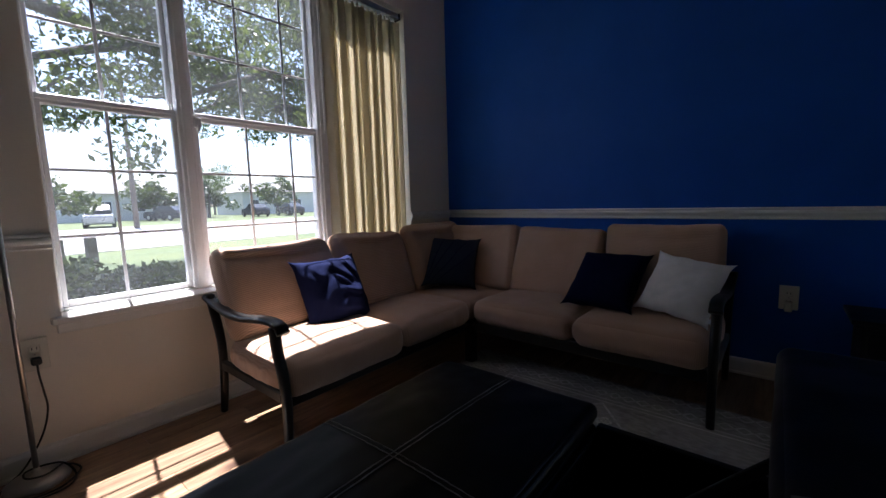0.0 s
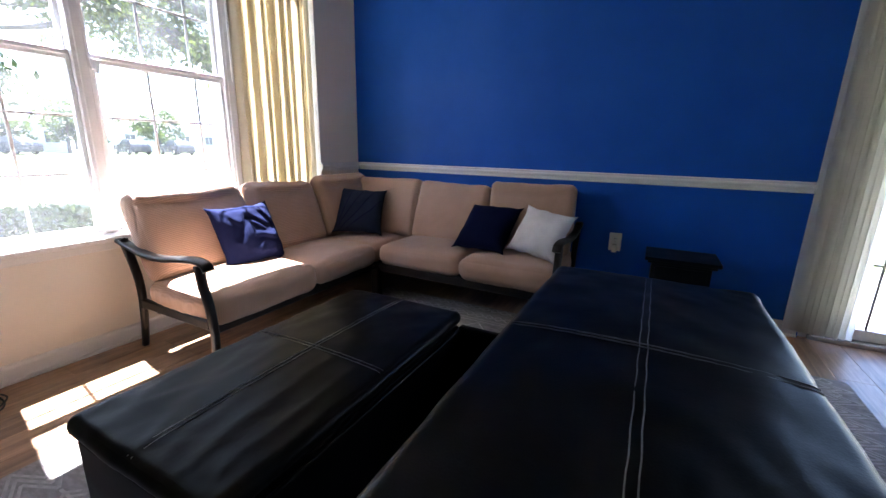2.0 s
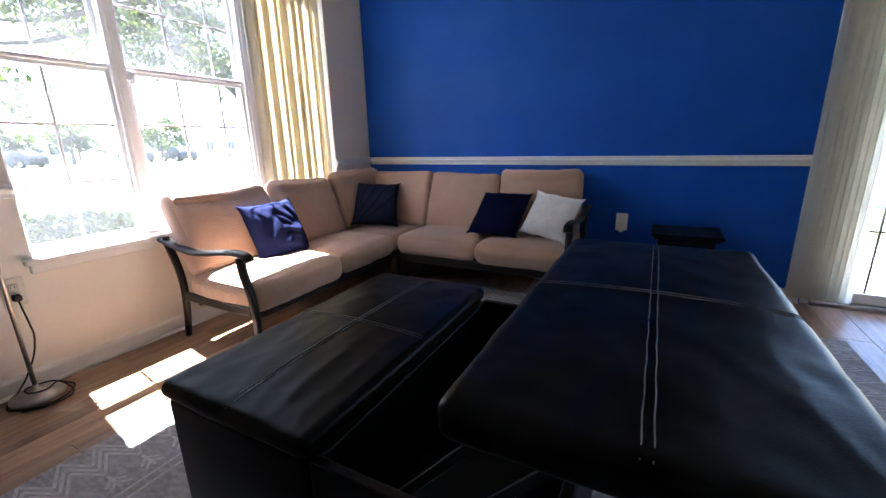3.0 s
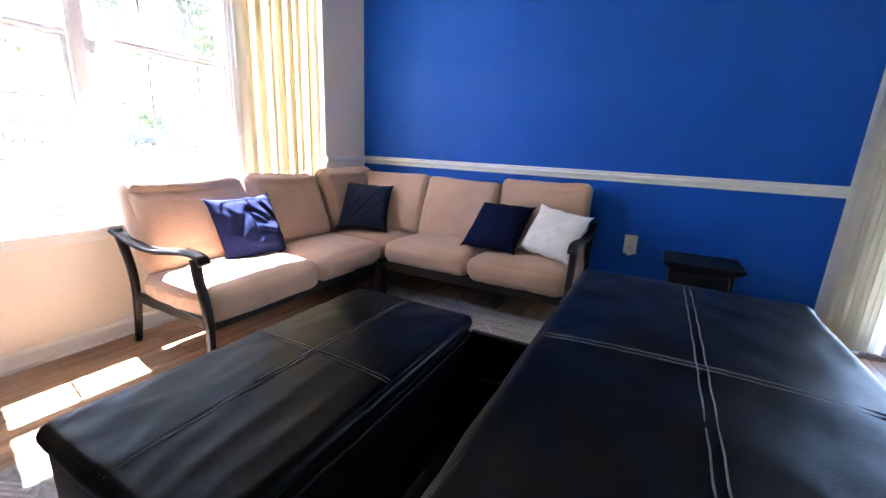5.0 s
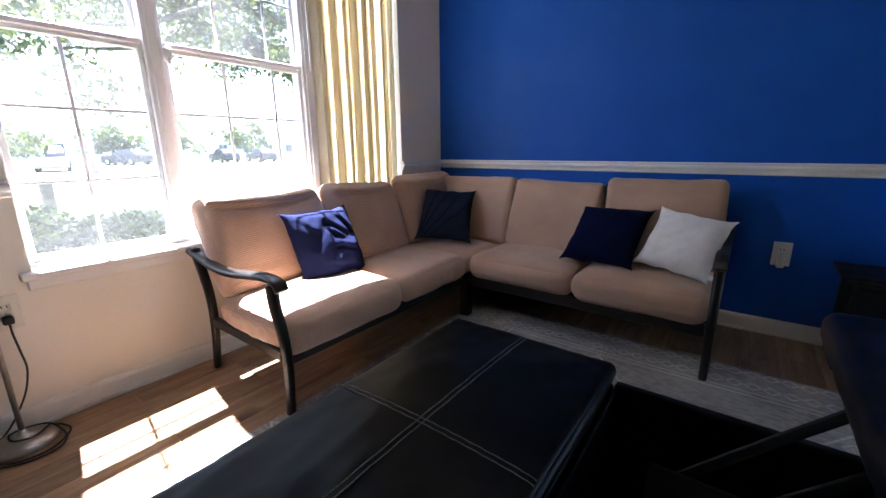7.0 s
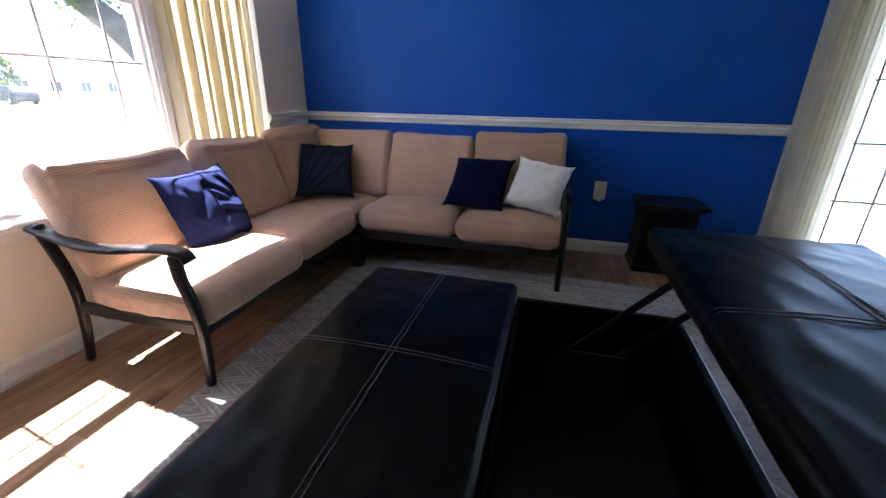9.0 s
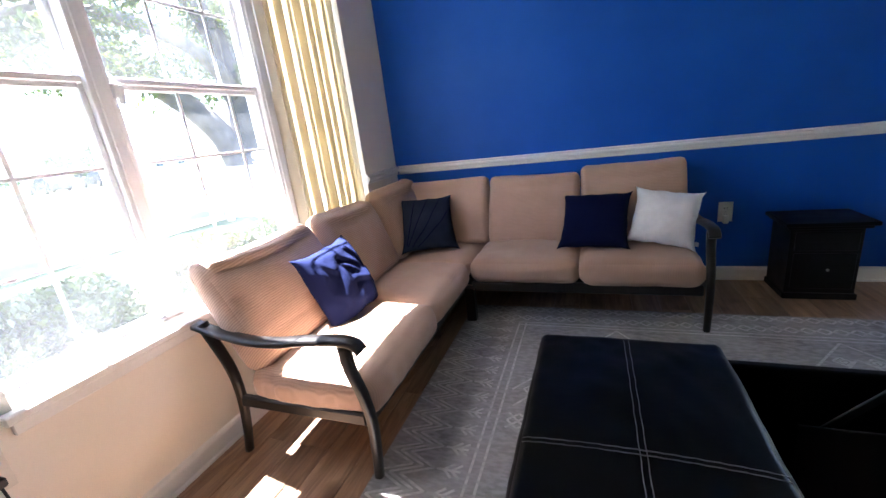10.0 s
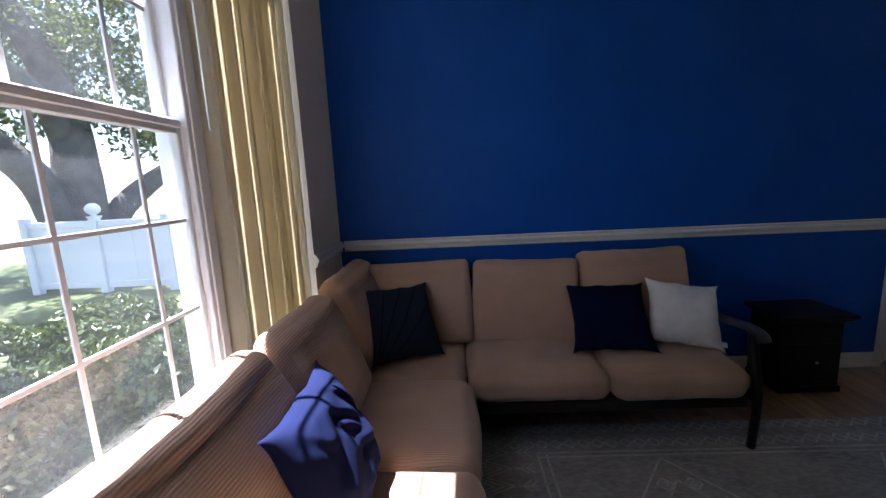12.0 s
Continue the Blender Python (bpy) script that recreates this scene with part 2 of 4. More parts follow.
M_ROAD = mat("pale concrete road", (0.34, 0.33, 0.31), (0.28, 0.275, 0.26), 1.2, 40, 0.9, 0.3, 0.005)
M_FENCE = mat("white vinyl fence", (0.74, 0.76, 0.78), (0.70, 0.72, 0.74), 3, 60, 0.45, 0.05)
M_BARK = mat("grey oak bark", (0.085, 0.075, 0.068), (0.14, 0.125, 0.11), 4, 22, 0.95, 1.0, 0.03)
M_LEAF = leafy("oak leaf", (0.020, 0.032, 0.014), (0.060, 0.078, 0.032))
M_HEDGE = leafy("hedge leaf", (0.012, 0.026, 0.006), (0.066, 0.100, 0.026), 0.18)
M_HOUSE = mat("pale house siding", (0.66, 0.65, 0.62), (0.60, 0.59, 0.56), 1, 20, 0.8, 0.1)
M_ROOF = mat("grey roof shingle", (0.20, 0.19, 0.18), (0.26, 0.25, 0.23), 2, 25, 0.95, 0.4, 0.01)
M_PANE = mat("far window pane", (0.05, 0.06, 0.07), None, 3, 50, 0.1, 0.0)
M_SILVER = mat("silver car paint", (0.50, 0.51, 0.53), None, 3, 50, 0.25, 0.0, metal=0.6)
M_DARKCAR = mat("dark car paint", (0.02, 0.022, 0.03), None, 3, 50, 0.2, 0.0)
M_TYRE = mat("tyre rubber", (0.02, 0.02, 0.02), None, 9, 60, 0.9, 0.2)
M_POST = mat("weathered post wood", (0.20, 0.17, 0.14), (0.13, 0.11, 0.09), 8, 50, 0.9, 0.5, 0.01)
M_MULCH = mat("dark bark mulch", (0.035, 0.026, 0.020), (0.065, 0.048, 0.036), 9, 70, 0.95, 1.0, 0.012)
M_PAVER = mat("tan stepping stone", (0.45, 0.37, 0.30), (0.38, 0.31, 0.25), 6, 60, 0.9, 0.4, 0.004)


# ---- mesh helpers ----
def thing(name, at, label, category, group="", kind=""):
    ob = new(name)
    ob.location = at
    ob.empty_display_size = 0.1
    return tagged(ob, label, category, group, kind)


def base_of(ob):
    v = Vector((0, 0, 0))
    while ob is not None:
        v += ob.location
        ob = ob.parent
    return v


def part(name, bm, material, parent=None, label="", smooth=False):
    """Links a bmesh, given in world metres, as one mesh object under parent."""
    if parent is not None:
        bmesh.ops.translate(bm, verts=bm.verts, vec=-base_of(parent))
    me = bpy.data.meshes.new(name)
    bmesh.ops.recalc_face_normals(bm, faces=bm.faces)
    bm.to_mesh(me)
    bm.free()
    me.materials.append(material)
    if smooth:
        for p in me.polygons:
            p.use_smooth = True
    ob = new(name, me)
    ob.parent = parent
    if label:
        ob["label"] = label
    return ob


def boxes(*spans, bevel=0.0, seg=1):
    """One bmesh of boxes (x0, x1, y0, y1, z0, z1), with softened edges."""
    bm = bmesh.new()
    for x0, x1, y0, y1, z0, z1 in spans:
        m = Matrix.Translation(((x0 + x1) / 2, (y0 + y1) / 2, (z0 + z1) / 2)) @ Matrix.Diagonal((x1 - x0, y1 - y0, z1 - z0, 1))
        bmesh.ops.create_cube(bm, size=1, matrix=m)
    if bevel:
        bmesh.ops.bevel(bm, geom=list(bm.edges), offset=bevel, segments=seg, profile=0.5, affect="EDGES")
    return bm


def turned(profile, at=(0, 0, 0), n=24, axis="Z"):
    """A solid of revolution from (radius, height) pairs."""
    bm = bmesh.new()
    rings = []
    for r, z in profile:
        ring = []
        for i in range(n):
            a = 2 * math.pi * i / n
            c, s = max(r, 1e-4) * math.cos(a), max(r, 1e-4) * math.sin(a)
            v = {"Z": (c, s, z), "X": (z, c, s), "Y": (c, z, s)}[axis]
            ring.append(bm.verts.new(Vector(v) + Vector(at)))
        rings.append(ring)
    for a, b in zip(rings, rings[1:]):
        for i in range(n):
            bm.faces.new((a[i], a[(i + 1) % n], b[(i + 1) % n], b[i]))
    bm.faces.new(rings[0][::-1])
    bm.faces.new(rings[-1])
    return bm


def spline(pts, n=8):
    """A smooth line through the points."""
    P = [Vector(p) for p in pts]
    P = [2 * P[0] - P[1]] + P + [2 * P[-1] - P[-2]]
    out = []
    for i in range(1, len(P) - 2):
        for k in range(n):
            t = k / n
            a, b, c, d = P[i - 1:i + 3]
            out.append(0.5 * (2 * b + (c - a) * t + (2 * a - 5 * b + 4 * c - d) * t * t + (3 * b - a - 3 * c + d) * t ** 3))
    return out + [P[-2]]


def swept(line, wide, thick, side, bm=None, corner=0.25, taper=None):
    """A bar with a rounded oblong section swept along a line; side: the direction of its width."""
    bm = bm or bmesh.new()
    side = Vector(side).normalized()
    rings = []
    L = len(line)
    for i, p in enumerate(line):
        d = (line[min(i + 1, L - 1)] - line[max(i - 1, 0)]).normalized()
        s = (side - d * side.dot(d)).normalized()
        u = s.cross(d).normalized()
        f = taper(i / (L - 1)) if taper else 1.0
        w, h = wide / 2 * f, thick / 2 * f
        c = min(w, h) * corner * 2
        ring = [bm.verts.new(p + s * a + u * b) for a, b in ((w, h - c), (w - c, h), (c - w, h), (-w, h - c), (-w, c - h), (c - w, -h), (w - c, -h), (w, c - h))]
        rings.append(ring)
    for a, b in zip(rings, rings[1:]):
        for i in range(8):
            bm.faces.new((a[i], a[(i + 1) % 8], b[(i + 1) % 8], b[i]))
    bm.faces.new(rings[0][::-1])
    bm.faces.new(rings[-1])
    return bm


def tube(line, r, n=8, bm=None, taper=None):
    bm = bm or bmesh.new()
    rings = []
    L = len(line)
    ref = Vector((0.3, 0.5, 0.8)).normalized()
    for i, p in enumerate(line):
        d = (line[min(i + 1, L - 1)] - line[max(i - 1, 0)]).normalized()
        s = (ref - d * ref.dot(d)).normalized()
        u = s.cross(d)
        k = r * (taper(i / (L - 1)) if taper else 1.0)
        rings.append([bm.verts.new(p + (s * math.cos(2 * math.pi * j / n) + u * math.sin(2 * math.pi * j / n)) * k) for j in range(n)])
    for a, b in zip(rings, rings[1:]):
        for i in range(n):
            bm.faces.new((a[i], a[(i + 1) % n], b[(i + 1) % n], b[i]))
    bm.faces.new(rings[0][::-1])
    bm.faces.new(rings[-1])
    return bm


def padded(size, m, r=0.04, puff=(0, 0, 0), wrinkle=0.003, freq=9.0, seed=0, n=18, shape=None):
    """A stuffed cushion: a rounded box of that size, bulging by puff along each axis, creased, laid at the pose m."""
    bm = bmesh.new()
    h = Vector(size) / 2
    core = Vector([max(c - r, 0.001) for c in h])
    seen = {}

    def vert(p):
        key = tuple(round(c, 5) for c in p)
        if key not in seen:
            q = Vector([p[i] * h[i] for i in range(3)])
            c = Vector([max(-core[i], min(core[i], q[i])) for i in range(3)])
            d = q - c
            nrm = d.normalized() if d.length > 1e-6 else Vector((0, 0, 1))
            q = c + nrm * min(r, max(d.length, 0)) if d.length > r else q
            f = [1 - p[i] ** 2 for i in range(3)]
            q = q + Vector((p[0] * f[1] * f[2] * puff[0], p[1] * f[0] * f[2] * puff[1], p[2] * f[0] * f[1] * puff[2]))
            w = noise.noise(q * freq + Vector((seed * 3.1, seed, 0))) + 0.5 * noise.noise(q * freq * 2.7 + Vector((0, seed, 7)))
            q = q + nrm * w * wrinkle
            if shape:
                q = shape(p, q)
            seen[key] = bm.verts.new(m @ q)
        return seen[key]

    # closer rows of points near the rim keep the rounding smooth
    g = [math.sin(math.pi / 2 * (2 * i / n - 1)) for i in range(n + 1)]
    for ax in range(3):
        for sgn in (-1, 1):
            for i in range(n):
                for j in range(n):
                    quad = []
                    for a, b in ((i, j), (i + 1, j), (i + 1, j + 1), (i, j + 1)):
                        p = [0, 0, 0]
                        p[ax], p[(ax + 1) % 3], p[(ax + 2) % 3] = sgn, g[a], g[b]
                        quad.append(vert(p))
                    if len(set(quad)) == 4:
                        bm.faces.new(quad if sgn > 0 else quad[::-1])
    return bm


# folds of a crumpled pillow: two ends, height, width
FOLDS = [(0.30, 0.85, 0.85, 0.05, 0.014, 0.10), (-0.10, 0.72, 0.48, 0.14, 0.016, 0.11), (-0.15, 0.45, 0.38, -0.02, 0.012, 0.09), (-0.15, -0.10, 0.85, -0.28, 0.014, 0.12),
         (-0.45, -0.55, 0.70, -0.78, 0.012, 0.10), (-0.85, 0.80, -0.35, 0.25, 0.010, 0.12), (-0.75, -0.1, -0.45, -0.6, 0.008, 0.12)]


def fold_height(u, v, u0, v0, u1, v1, high, wide):
    """A one-sided fold along a line: a soft rise, then a steep drop into a hollow."""
    du, dv = u1 - u0, v1 - v0
    n = math.hypot(du, dv)
    a = ((u - u0) * du + (v - v0) * dv) / (n * n)
    d = ((u - u0) * dv - (v - v0) * du) / n / wide
    d += 0.5 * noise.noise(Vector((a * 2.2, u0 * 5, v0 * 5)))
    run = math.exp(-((a - 0.5) / 0.42) ** 4)
    return 0.65 * high * run * (math.exp(-(d / 1.3) ** 2) * (1 if d < 0 else math.exp(-d * 1.5)) - 0.5 * math.exp(-((d - 0.9) / 0.55) ** 2))


def pillow_point(u, v, side, w, h, t, seed, crease):
    """A point of a knife-edged pillow: pinched corners, slack, creased faces; u, v from -1 to 1."""
    pull = 1 - 0.06 * (1 - u * u) * abs(v) ** 3
    pull2 = 1 - 0.06 * (1 - v * v) * abs(u) ** 3
    f = (max(0, 1 - u ** 4) * max(0, 1 - v ** 4)) ** 0.6
    q = Vector((u * 1.5, v * 1.5, side * 3 + seed))
    q += 0.5 * Vector((noise.noise(q * 0.8), noise.noise(q * 0.8 + Vector((9, 3, 1))), 0))
    soft = noise.noise(q * 1.0)
    fold = noise.noise(Vector((u * 0.9 + v * 0.7, (v - u) * 2.6, seed + 4.0)))
    pinch = noise.noise(Vector((u * 2.4, v * 1.2 + u, seed + 9.0)))
    t = t if side > 0 or crease < 0.012 else 0.45 * t
    z = side * f * (t / 2 + crease * (soft + 0.6 * fold + 0.3 * pinch))
    if crease > 0.012 and side > 0:
        z += f * sum(fold_height(u, v, *k) for k in FOLDS)
    x = u * w / 2 * pull2 + 0.006 * noise.noise(Vector((v * 3, seed, 1)))
    y = v * h / 2 * pull + 0.006 * noise.noise(Vector((u * 3, seed, 5)))
    ear = abs(u * v) ** 9
    x, y = x + 0.012 * ear * u, y + 0.012 * ear * v
    return Vector((x, y, z))


def pillow_mesh(w, h, t, seed, n=26, crease=0.008):
    bm = bmesh.new()
    grid = {}
    for side in (1, -1):
        for i in range(n + 1):
            for j in range(n + 1):
                if side < 0 and (i in (0, n) or j in (0, n)):
                    grid[side, i, j] = grid[1, i, j]
                else:
                    grid[side, i, j] = bm.verts.new(pillow_point(2 * i / n - 1, 2 * j / n - 1, side, w, h, t, seed, crease))
    for side in (1, -1):
        for i in range(n):
            for j in range(n):
                q = [grid[side, a, b] for a, b in ((i, j), (i + 1, j), (i + 1, j + 1), (i, j + 1))]
                bm.faces.new(q if side > 0 else q[::-1])
    return bm


def placed(name, bm, m, material, label, category, group="", smooth=True):
    """A thing of one mesh, made round the origin and laid at the pose m."""
    me = bpy.data.meshes.new(name)
    bm.to_mesh(me)
    bm.free()
    me.materials.append(material)
    for p in me.polygons:
        p.use_smooth = smooth
    ob = new(name, me)
    ob.matrix_world = m
    return tagged(ob, label, category, group)


def structure(name, bm, material, label=""):
    ob = part(name, bm, material)
    return tagged(ob, label, name.split("_")[0], "", "structure")


def facing(centre, nrm, up=(0, 0, 1), spin=0.0):
    """A pose whose Z points along nrm and whose Y leans towards up, turned by spin degrees in its plane."""
    z = Vector(nrm).normalized()
    x = Vector(up).cross(z).normalized()
    y = z.cross(x)
    m = Matrix((x, y, z)).transposed().to_4x4()
    return Matrix.Translation(centre) @ m @ pose(0, 0, 0, 0, 0, spin)


# ---- the room ----
WX, EX, SY, CZ, OUT = 0.0, 5.6, -6.2, 2.75, -0.20
W0, W1, WZ0, WZ1 = -2.52, -0.48, 0.60, 2.42          # window opening
D0, D1, DZ1 = 3.37, 5.24, 2.06                       # patio door opening

structure("wall_west", boxes((OUT, 0, SY, 0, 0, WZ0), (OUT, 0, SY, 0, WZ1, CZ), (OUT, 0, SY, W0, WZ0, WZ1), (OUT, 0, W1, 0, WZ0, WZ1)), M_CREAM,
          "cream painted wall with a wide window and chair rail")
structure("wall_north", boxes((OUT, D0, 0, 0.16, 0, CZ), (D1, EX + 0.2, 0, 0.16, 0, CZ), (D0, D1, 0, 0.16, DZ1, CZ)), M_BLUE,
          "bright blue accent wall with white chair rail")
# unseen walls that close the room, kept dark against bounce
structure("wall_east", boxes((EX, EX + 0.2, SY, 0, 0, CZ)), M_GREIGE, "plain unseen wall, dark greige to cut bounced light")
structure("wall_south", boxes((OUT, EX + 0.2, SY - 0.2, SY, 0, CZ)), M_GREIGE, "plain unseen wall, dark greige to cut bounced light")
structure("ceiling", boxes((OUT, EX + 0.2, SY - 0.2, 0.16, CZ, CZ + 0.15)), M_CEIL, "plain white ceiling")


def moulding(profile, a, b, out):
    """A moulding with (outwards, up) profile from a to b; out: the way off the wall."""
    bm = bmesh.new()
    a, b, out = Vector(a), Vector(b), Vector(out)
    ra = [bm.verts.new(a + out * o + Vector((0, 0, z))) for o, z in profile]
    rb = [bm.verts.new(b + out * o + Vector((0, 0, z))) for o, z in profile]
    n = len(profile)
    for i in range(n):
        bm.faces.new((ra[i], ra[(i + 1) % n], rb[(i + 1) % n], rb[i]))
    bm.faces.new(ra[::-1])
    bm.faces.new(rb)
    return bm


RAIL = [(0, 0.878), (0.010, 0.878), (0.014, 0.884), (0.012, 0.890), (0.012, 0.897), (0.022, 0.904), (0.026, 0.914), (0.022, 0.923), (0.014, 0.926), (0.016, 0.934), (0.013, 0.941), (0, 0.943)]
SKIRT = [(0, 0), (0.022, 0), (0.021, 0.010), (0.014, 0.016), (0.013, 0.070), (0.009, 0.082), (0, 0.090)]
structure("trim_1", moulding(RAIL, (0.027, 0, 0), (3.36, 0, 0), (0, -1, 0)), M_WHITE, "white moulded chair rail on the blue wall")
structure("trim_2", moulding(RAIL, (0, 0, 0), (0, W1, 0), (1, 0, 0)), M_WHITE, "white moulded chair rail beside the window")
structure("trim_3", moulding(RAIL, (0, W0, 0), (0, SY, 0), (1, 0, 0)), M_WHITE, "white moulded chair rail beside the window")
structure("baseboard_1", moulding(SKIRT, (0.023, 0, 0.006), (3.36, 0, 0.006), (0, -1, 0)), M_WHITE, "white baseboard under the blue wall")
structure("baseboard_2", moulding(SKIRT, (0, 0, 0.006), (0, SY, 0.006), (1, 0, 0)), M_WHITE, "white baseboard under the window wall")


# ---- the window ----
def pane_box(x, y0, y1, z0, z1, parent):
    ob = part("pane", boxes((x - 0.002, x + 0.002, y0, y1, z0, z1)), M_GLASS, parent, "clear glass with a faint veil imitating glare")
    ob.visible_shadow = False
    return ob


win = thing("window_1", (-0.14, (W0 + W1) / 2, WZ0), "white vinyl triple window with colonial grilles, closed", "window", "", "structure")
part("window_sill", boxes((-0.09, 0.035, W0 - 0.035, W1 + 0.035, WZ0 - 0.025, WZ0 + 0.004), bevel=0.005), M_WHITE, win, "white painted wooden sill")
part("sill_apron", boxes((0.0005, 0.016, W0 - 0.02, W1 + 0.02, WZ0 - 0.065, WZ0 - 0.0255), bevel=0.004), M_WHITE, win)
part("window_frame", boxes((-0.19, -0.09, W0, W0 + 0.018, WZ0 + 0.0045, WZ1), (-0.19, -0.09, W1 - 0.018, W1, WZ0 + 0.0045, WZ1),
                           (-0.19, -0.09, W0 + 0.018, W1 - 0.018, WZ1 - 0.02, WZ1), (-0.19, -0.0905, W0 + 0.018, W1 - 0.018, WZ0 + 0.0045, WZ0 + 0.014), bevel=0.002), M_VINYL, win)
UNITS = [(-2.502, -2.002, (-2.272,)), (-1.927, -1.215, (-1.657, -1.390)), (-1.090, -0.498, (-0.800,))]
for c, w in ((-1.9645, 0.037), (-1.1525, 0.062)):
    part("mullion", boxes((-0.19, -0.085, c - w, c + w, WZ0 + 0.015, WZ1 - 0.0205), (-0.0845, -0.078, c - w + 0.017, c + w - 0.017, WZ0 + 0.015, WZ1 - 0.0205), bevel=0.003), M_VINYL, win)
for y0, y1, bars in UNITS:
    if y0 > -1.1:
        # unseen behind the blind; meeting rail left out to keep its shadow off vanes
        styles = (("fixed_sash", -0.140, 0.615, 2.40, (), 0.020),)
    else:
        styles = (("lower_sash", -0.120, 0.615, 1.490, (0.917, 1.199), 0.020), ("upper_sash", -0.151, 1.475, 2.40, (1.810, 2.105), 0.020))
    for tag, x, z0, z1, rows, s in styles:
        lo = 0.026
        sash = part(tag, boxes((x - 0.015, x + 0.015, y0, y0 + s, z0, z1), (x - 0.015, x + 0.015, y1 - s, y1, z0, z1),
                               (x - 0.015, x + 0.015, y0 + s, y1 - s, z0, z0 + lo), (x - 0.015, x + 0.015, y0 + s, y1 - s, z1 - 0.03, z1), bevel=0.003), M_VINYL, win)
        if tag == "lower_sash":
            part("meeting_rail", boxes((x - 0.004, x + 0.019, y0 + 0.002, y1 - 0.002, z1 - 0.012, z1 + 0.014), bevel=0.004), M_VINYL, sash)
        pane_box(x, y0 + s - 0.003, y1 - s + 0.003, z0 + lo - 0.003, z1 - 0.027, sash)
        for b in bars:
            part("muntin", boxes((x - 0.0035, x + 0.0035, b - 0.0065, b + 0.0065, z0 + lo, z1 - 0.03), bevel=0.001), M_VINYL, sash)
        for r in rows:
            part("muntin", boxes((x - 0.003, x + 0.004, y0 + s, y1 - s, r - 0.0065, r + 0.0065), bevel=0.001), M_VINYL, sash)
part("sash_latch", boxes((-0.085, -0.062, -1.936, -1.902, 1.425, 1.475), (-0.075, -0.055, -1.928, -1.912, 1.405, 1.44), bevel=0.004), M_VINYL, win, "white plastic catch")


# ---- vertical blinds ----
def vane_mesh(at, turn, width, z0, z1, bow):
    """One curved hanging vane, turned about its own upright axis."""
    bm = bmesh.new()
    nz, nw = 10, 8
    rows = []
    for k in range(nz + 1):
        z = z1 + (z0 - z1) * k / nz
        row = []
        for i in range(nw + 1):
            u = i / nw - 0.5
            a = radians(turn + 7 * math.sin(k * 0.5 + at[1] * 31) * k / nz)
            x, y = u * width, bow * (1 - 4 * u * u) + 0.004 * math.sin(6 * u + at[1] * 40)
            row.append(bm.verts.new((at[0] + x * math.cos(a) - y * math.sin(a), at[1] + x * math.sin(a) + y * math.cos(a), z)))
        rows.append(row)
    for a, b in zip(rows, rows[1:]):
        for i in range(nw):
            bm.faces.new((a[i], a[i + 1], b[i + 1], b[i]))
    bmesh.ops.solidify(bm, geom=list(bm.faces), thickness=0.0012)
    return bm


blind = thing("vertical_blind", (-0.03, -0.9, 2.37), "cream fabric vertical blind drawn aside at the window", "blind")
part("head_rail", boxes((-0.065, -0.015, W0 + 0.01, W1 - 0.035, 2.355, 2.395), bevel=0.004), M_ALU, blind, "grey metal head rail")
part("rail_end_cap", boxes((-0.068, -0.012, W1 - 0.0345, W1 - 0.02, 2.350, 2.398), bevel=0.003), M_SLOT, blind, "dark plastic end cap")
rb = random.Random(4)
for i in range(15):
    y = -1.128 + 0.0415 * i
    turn = (50, 118, 44, 108, 60, 124, 46, 100, 52, 114)[i % 10] + rb.uniform(-6, 6)
    part("vane", vane_mesh((-0.040 + rb.uniform(-0.010, 0.010), y, 0), turn, 0.086, 0.625, 2.335, rb.choice((0.017, 0.013, 0.010))), M_VANE, blind, smooth=True)
    part("vane_clip", boxes((-0.046, -0.034, y - 0.006, y + 0.006, 2.325, 2.356), bevel=0.002), M_PLATE, blind)
wand = part("wand", tube([Vector((-0.02, -1.205, 2.35)), Vector((-0.018, -1.207, 1.9)), Vector((-0.02, -1.205, 1.47))], 0.0035), M_VINYL, blind, "thin clear tilt wand")

blind2 = thing("vertical_blind", (3.5, -0.06, 2.1), "ivory vertical blind stacked beside the patio door", "blind")
part("head_rail", boxes((3.26, 5.3, -0.085, -0.035, 2.12, 2.165), bevel=0.004), M_VINYL, blind2)
for i in range(9):
    x = 3.318 + 0.0285 * i
    m_v = vane_mesh((0, 0, 0), 0, 0.089, 0.060, 2.12, 0.007)
    turn = (4, 6, 32, 12, 30, 8, 34, 18, 10)[i]
    bmesh.ops.rotate(m_v, verts=m_v.verts, cent=(0, 0, 0), matrix=Matrix.Rotation(radians(-turn), 3, "Z"))
    bmesh.ops.translate(m_v, verts=m_v.verts, vec=(x, -0.06, 0))
    part("vane", m_v, M_VANE2, blind2, smooth=True)

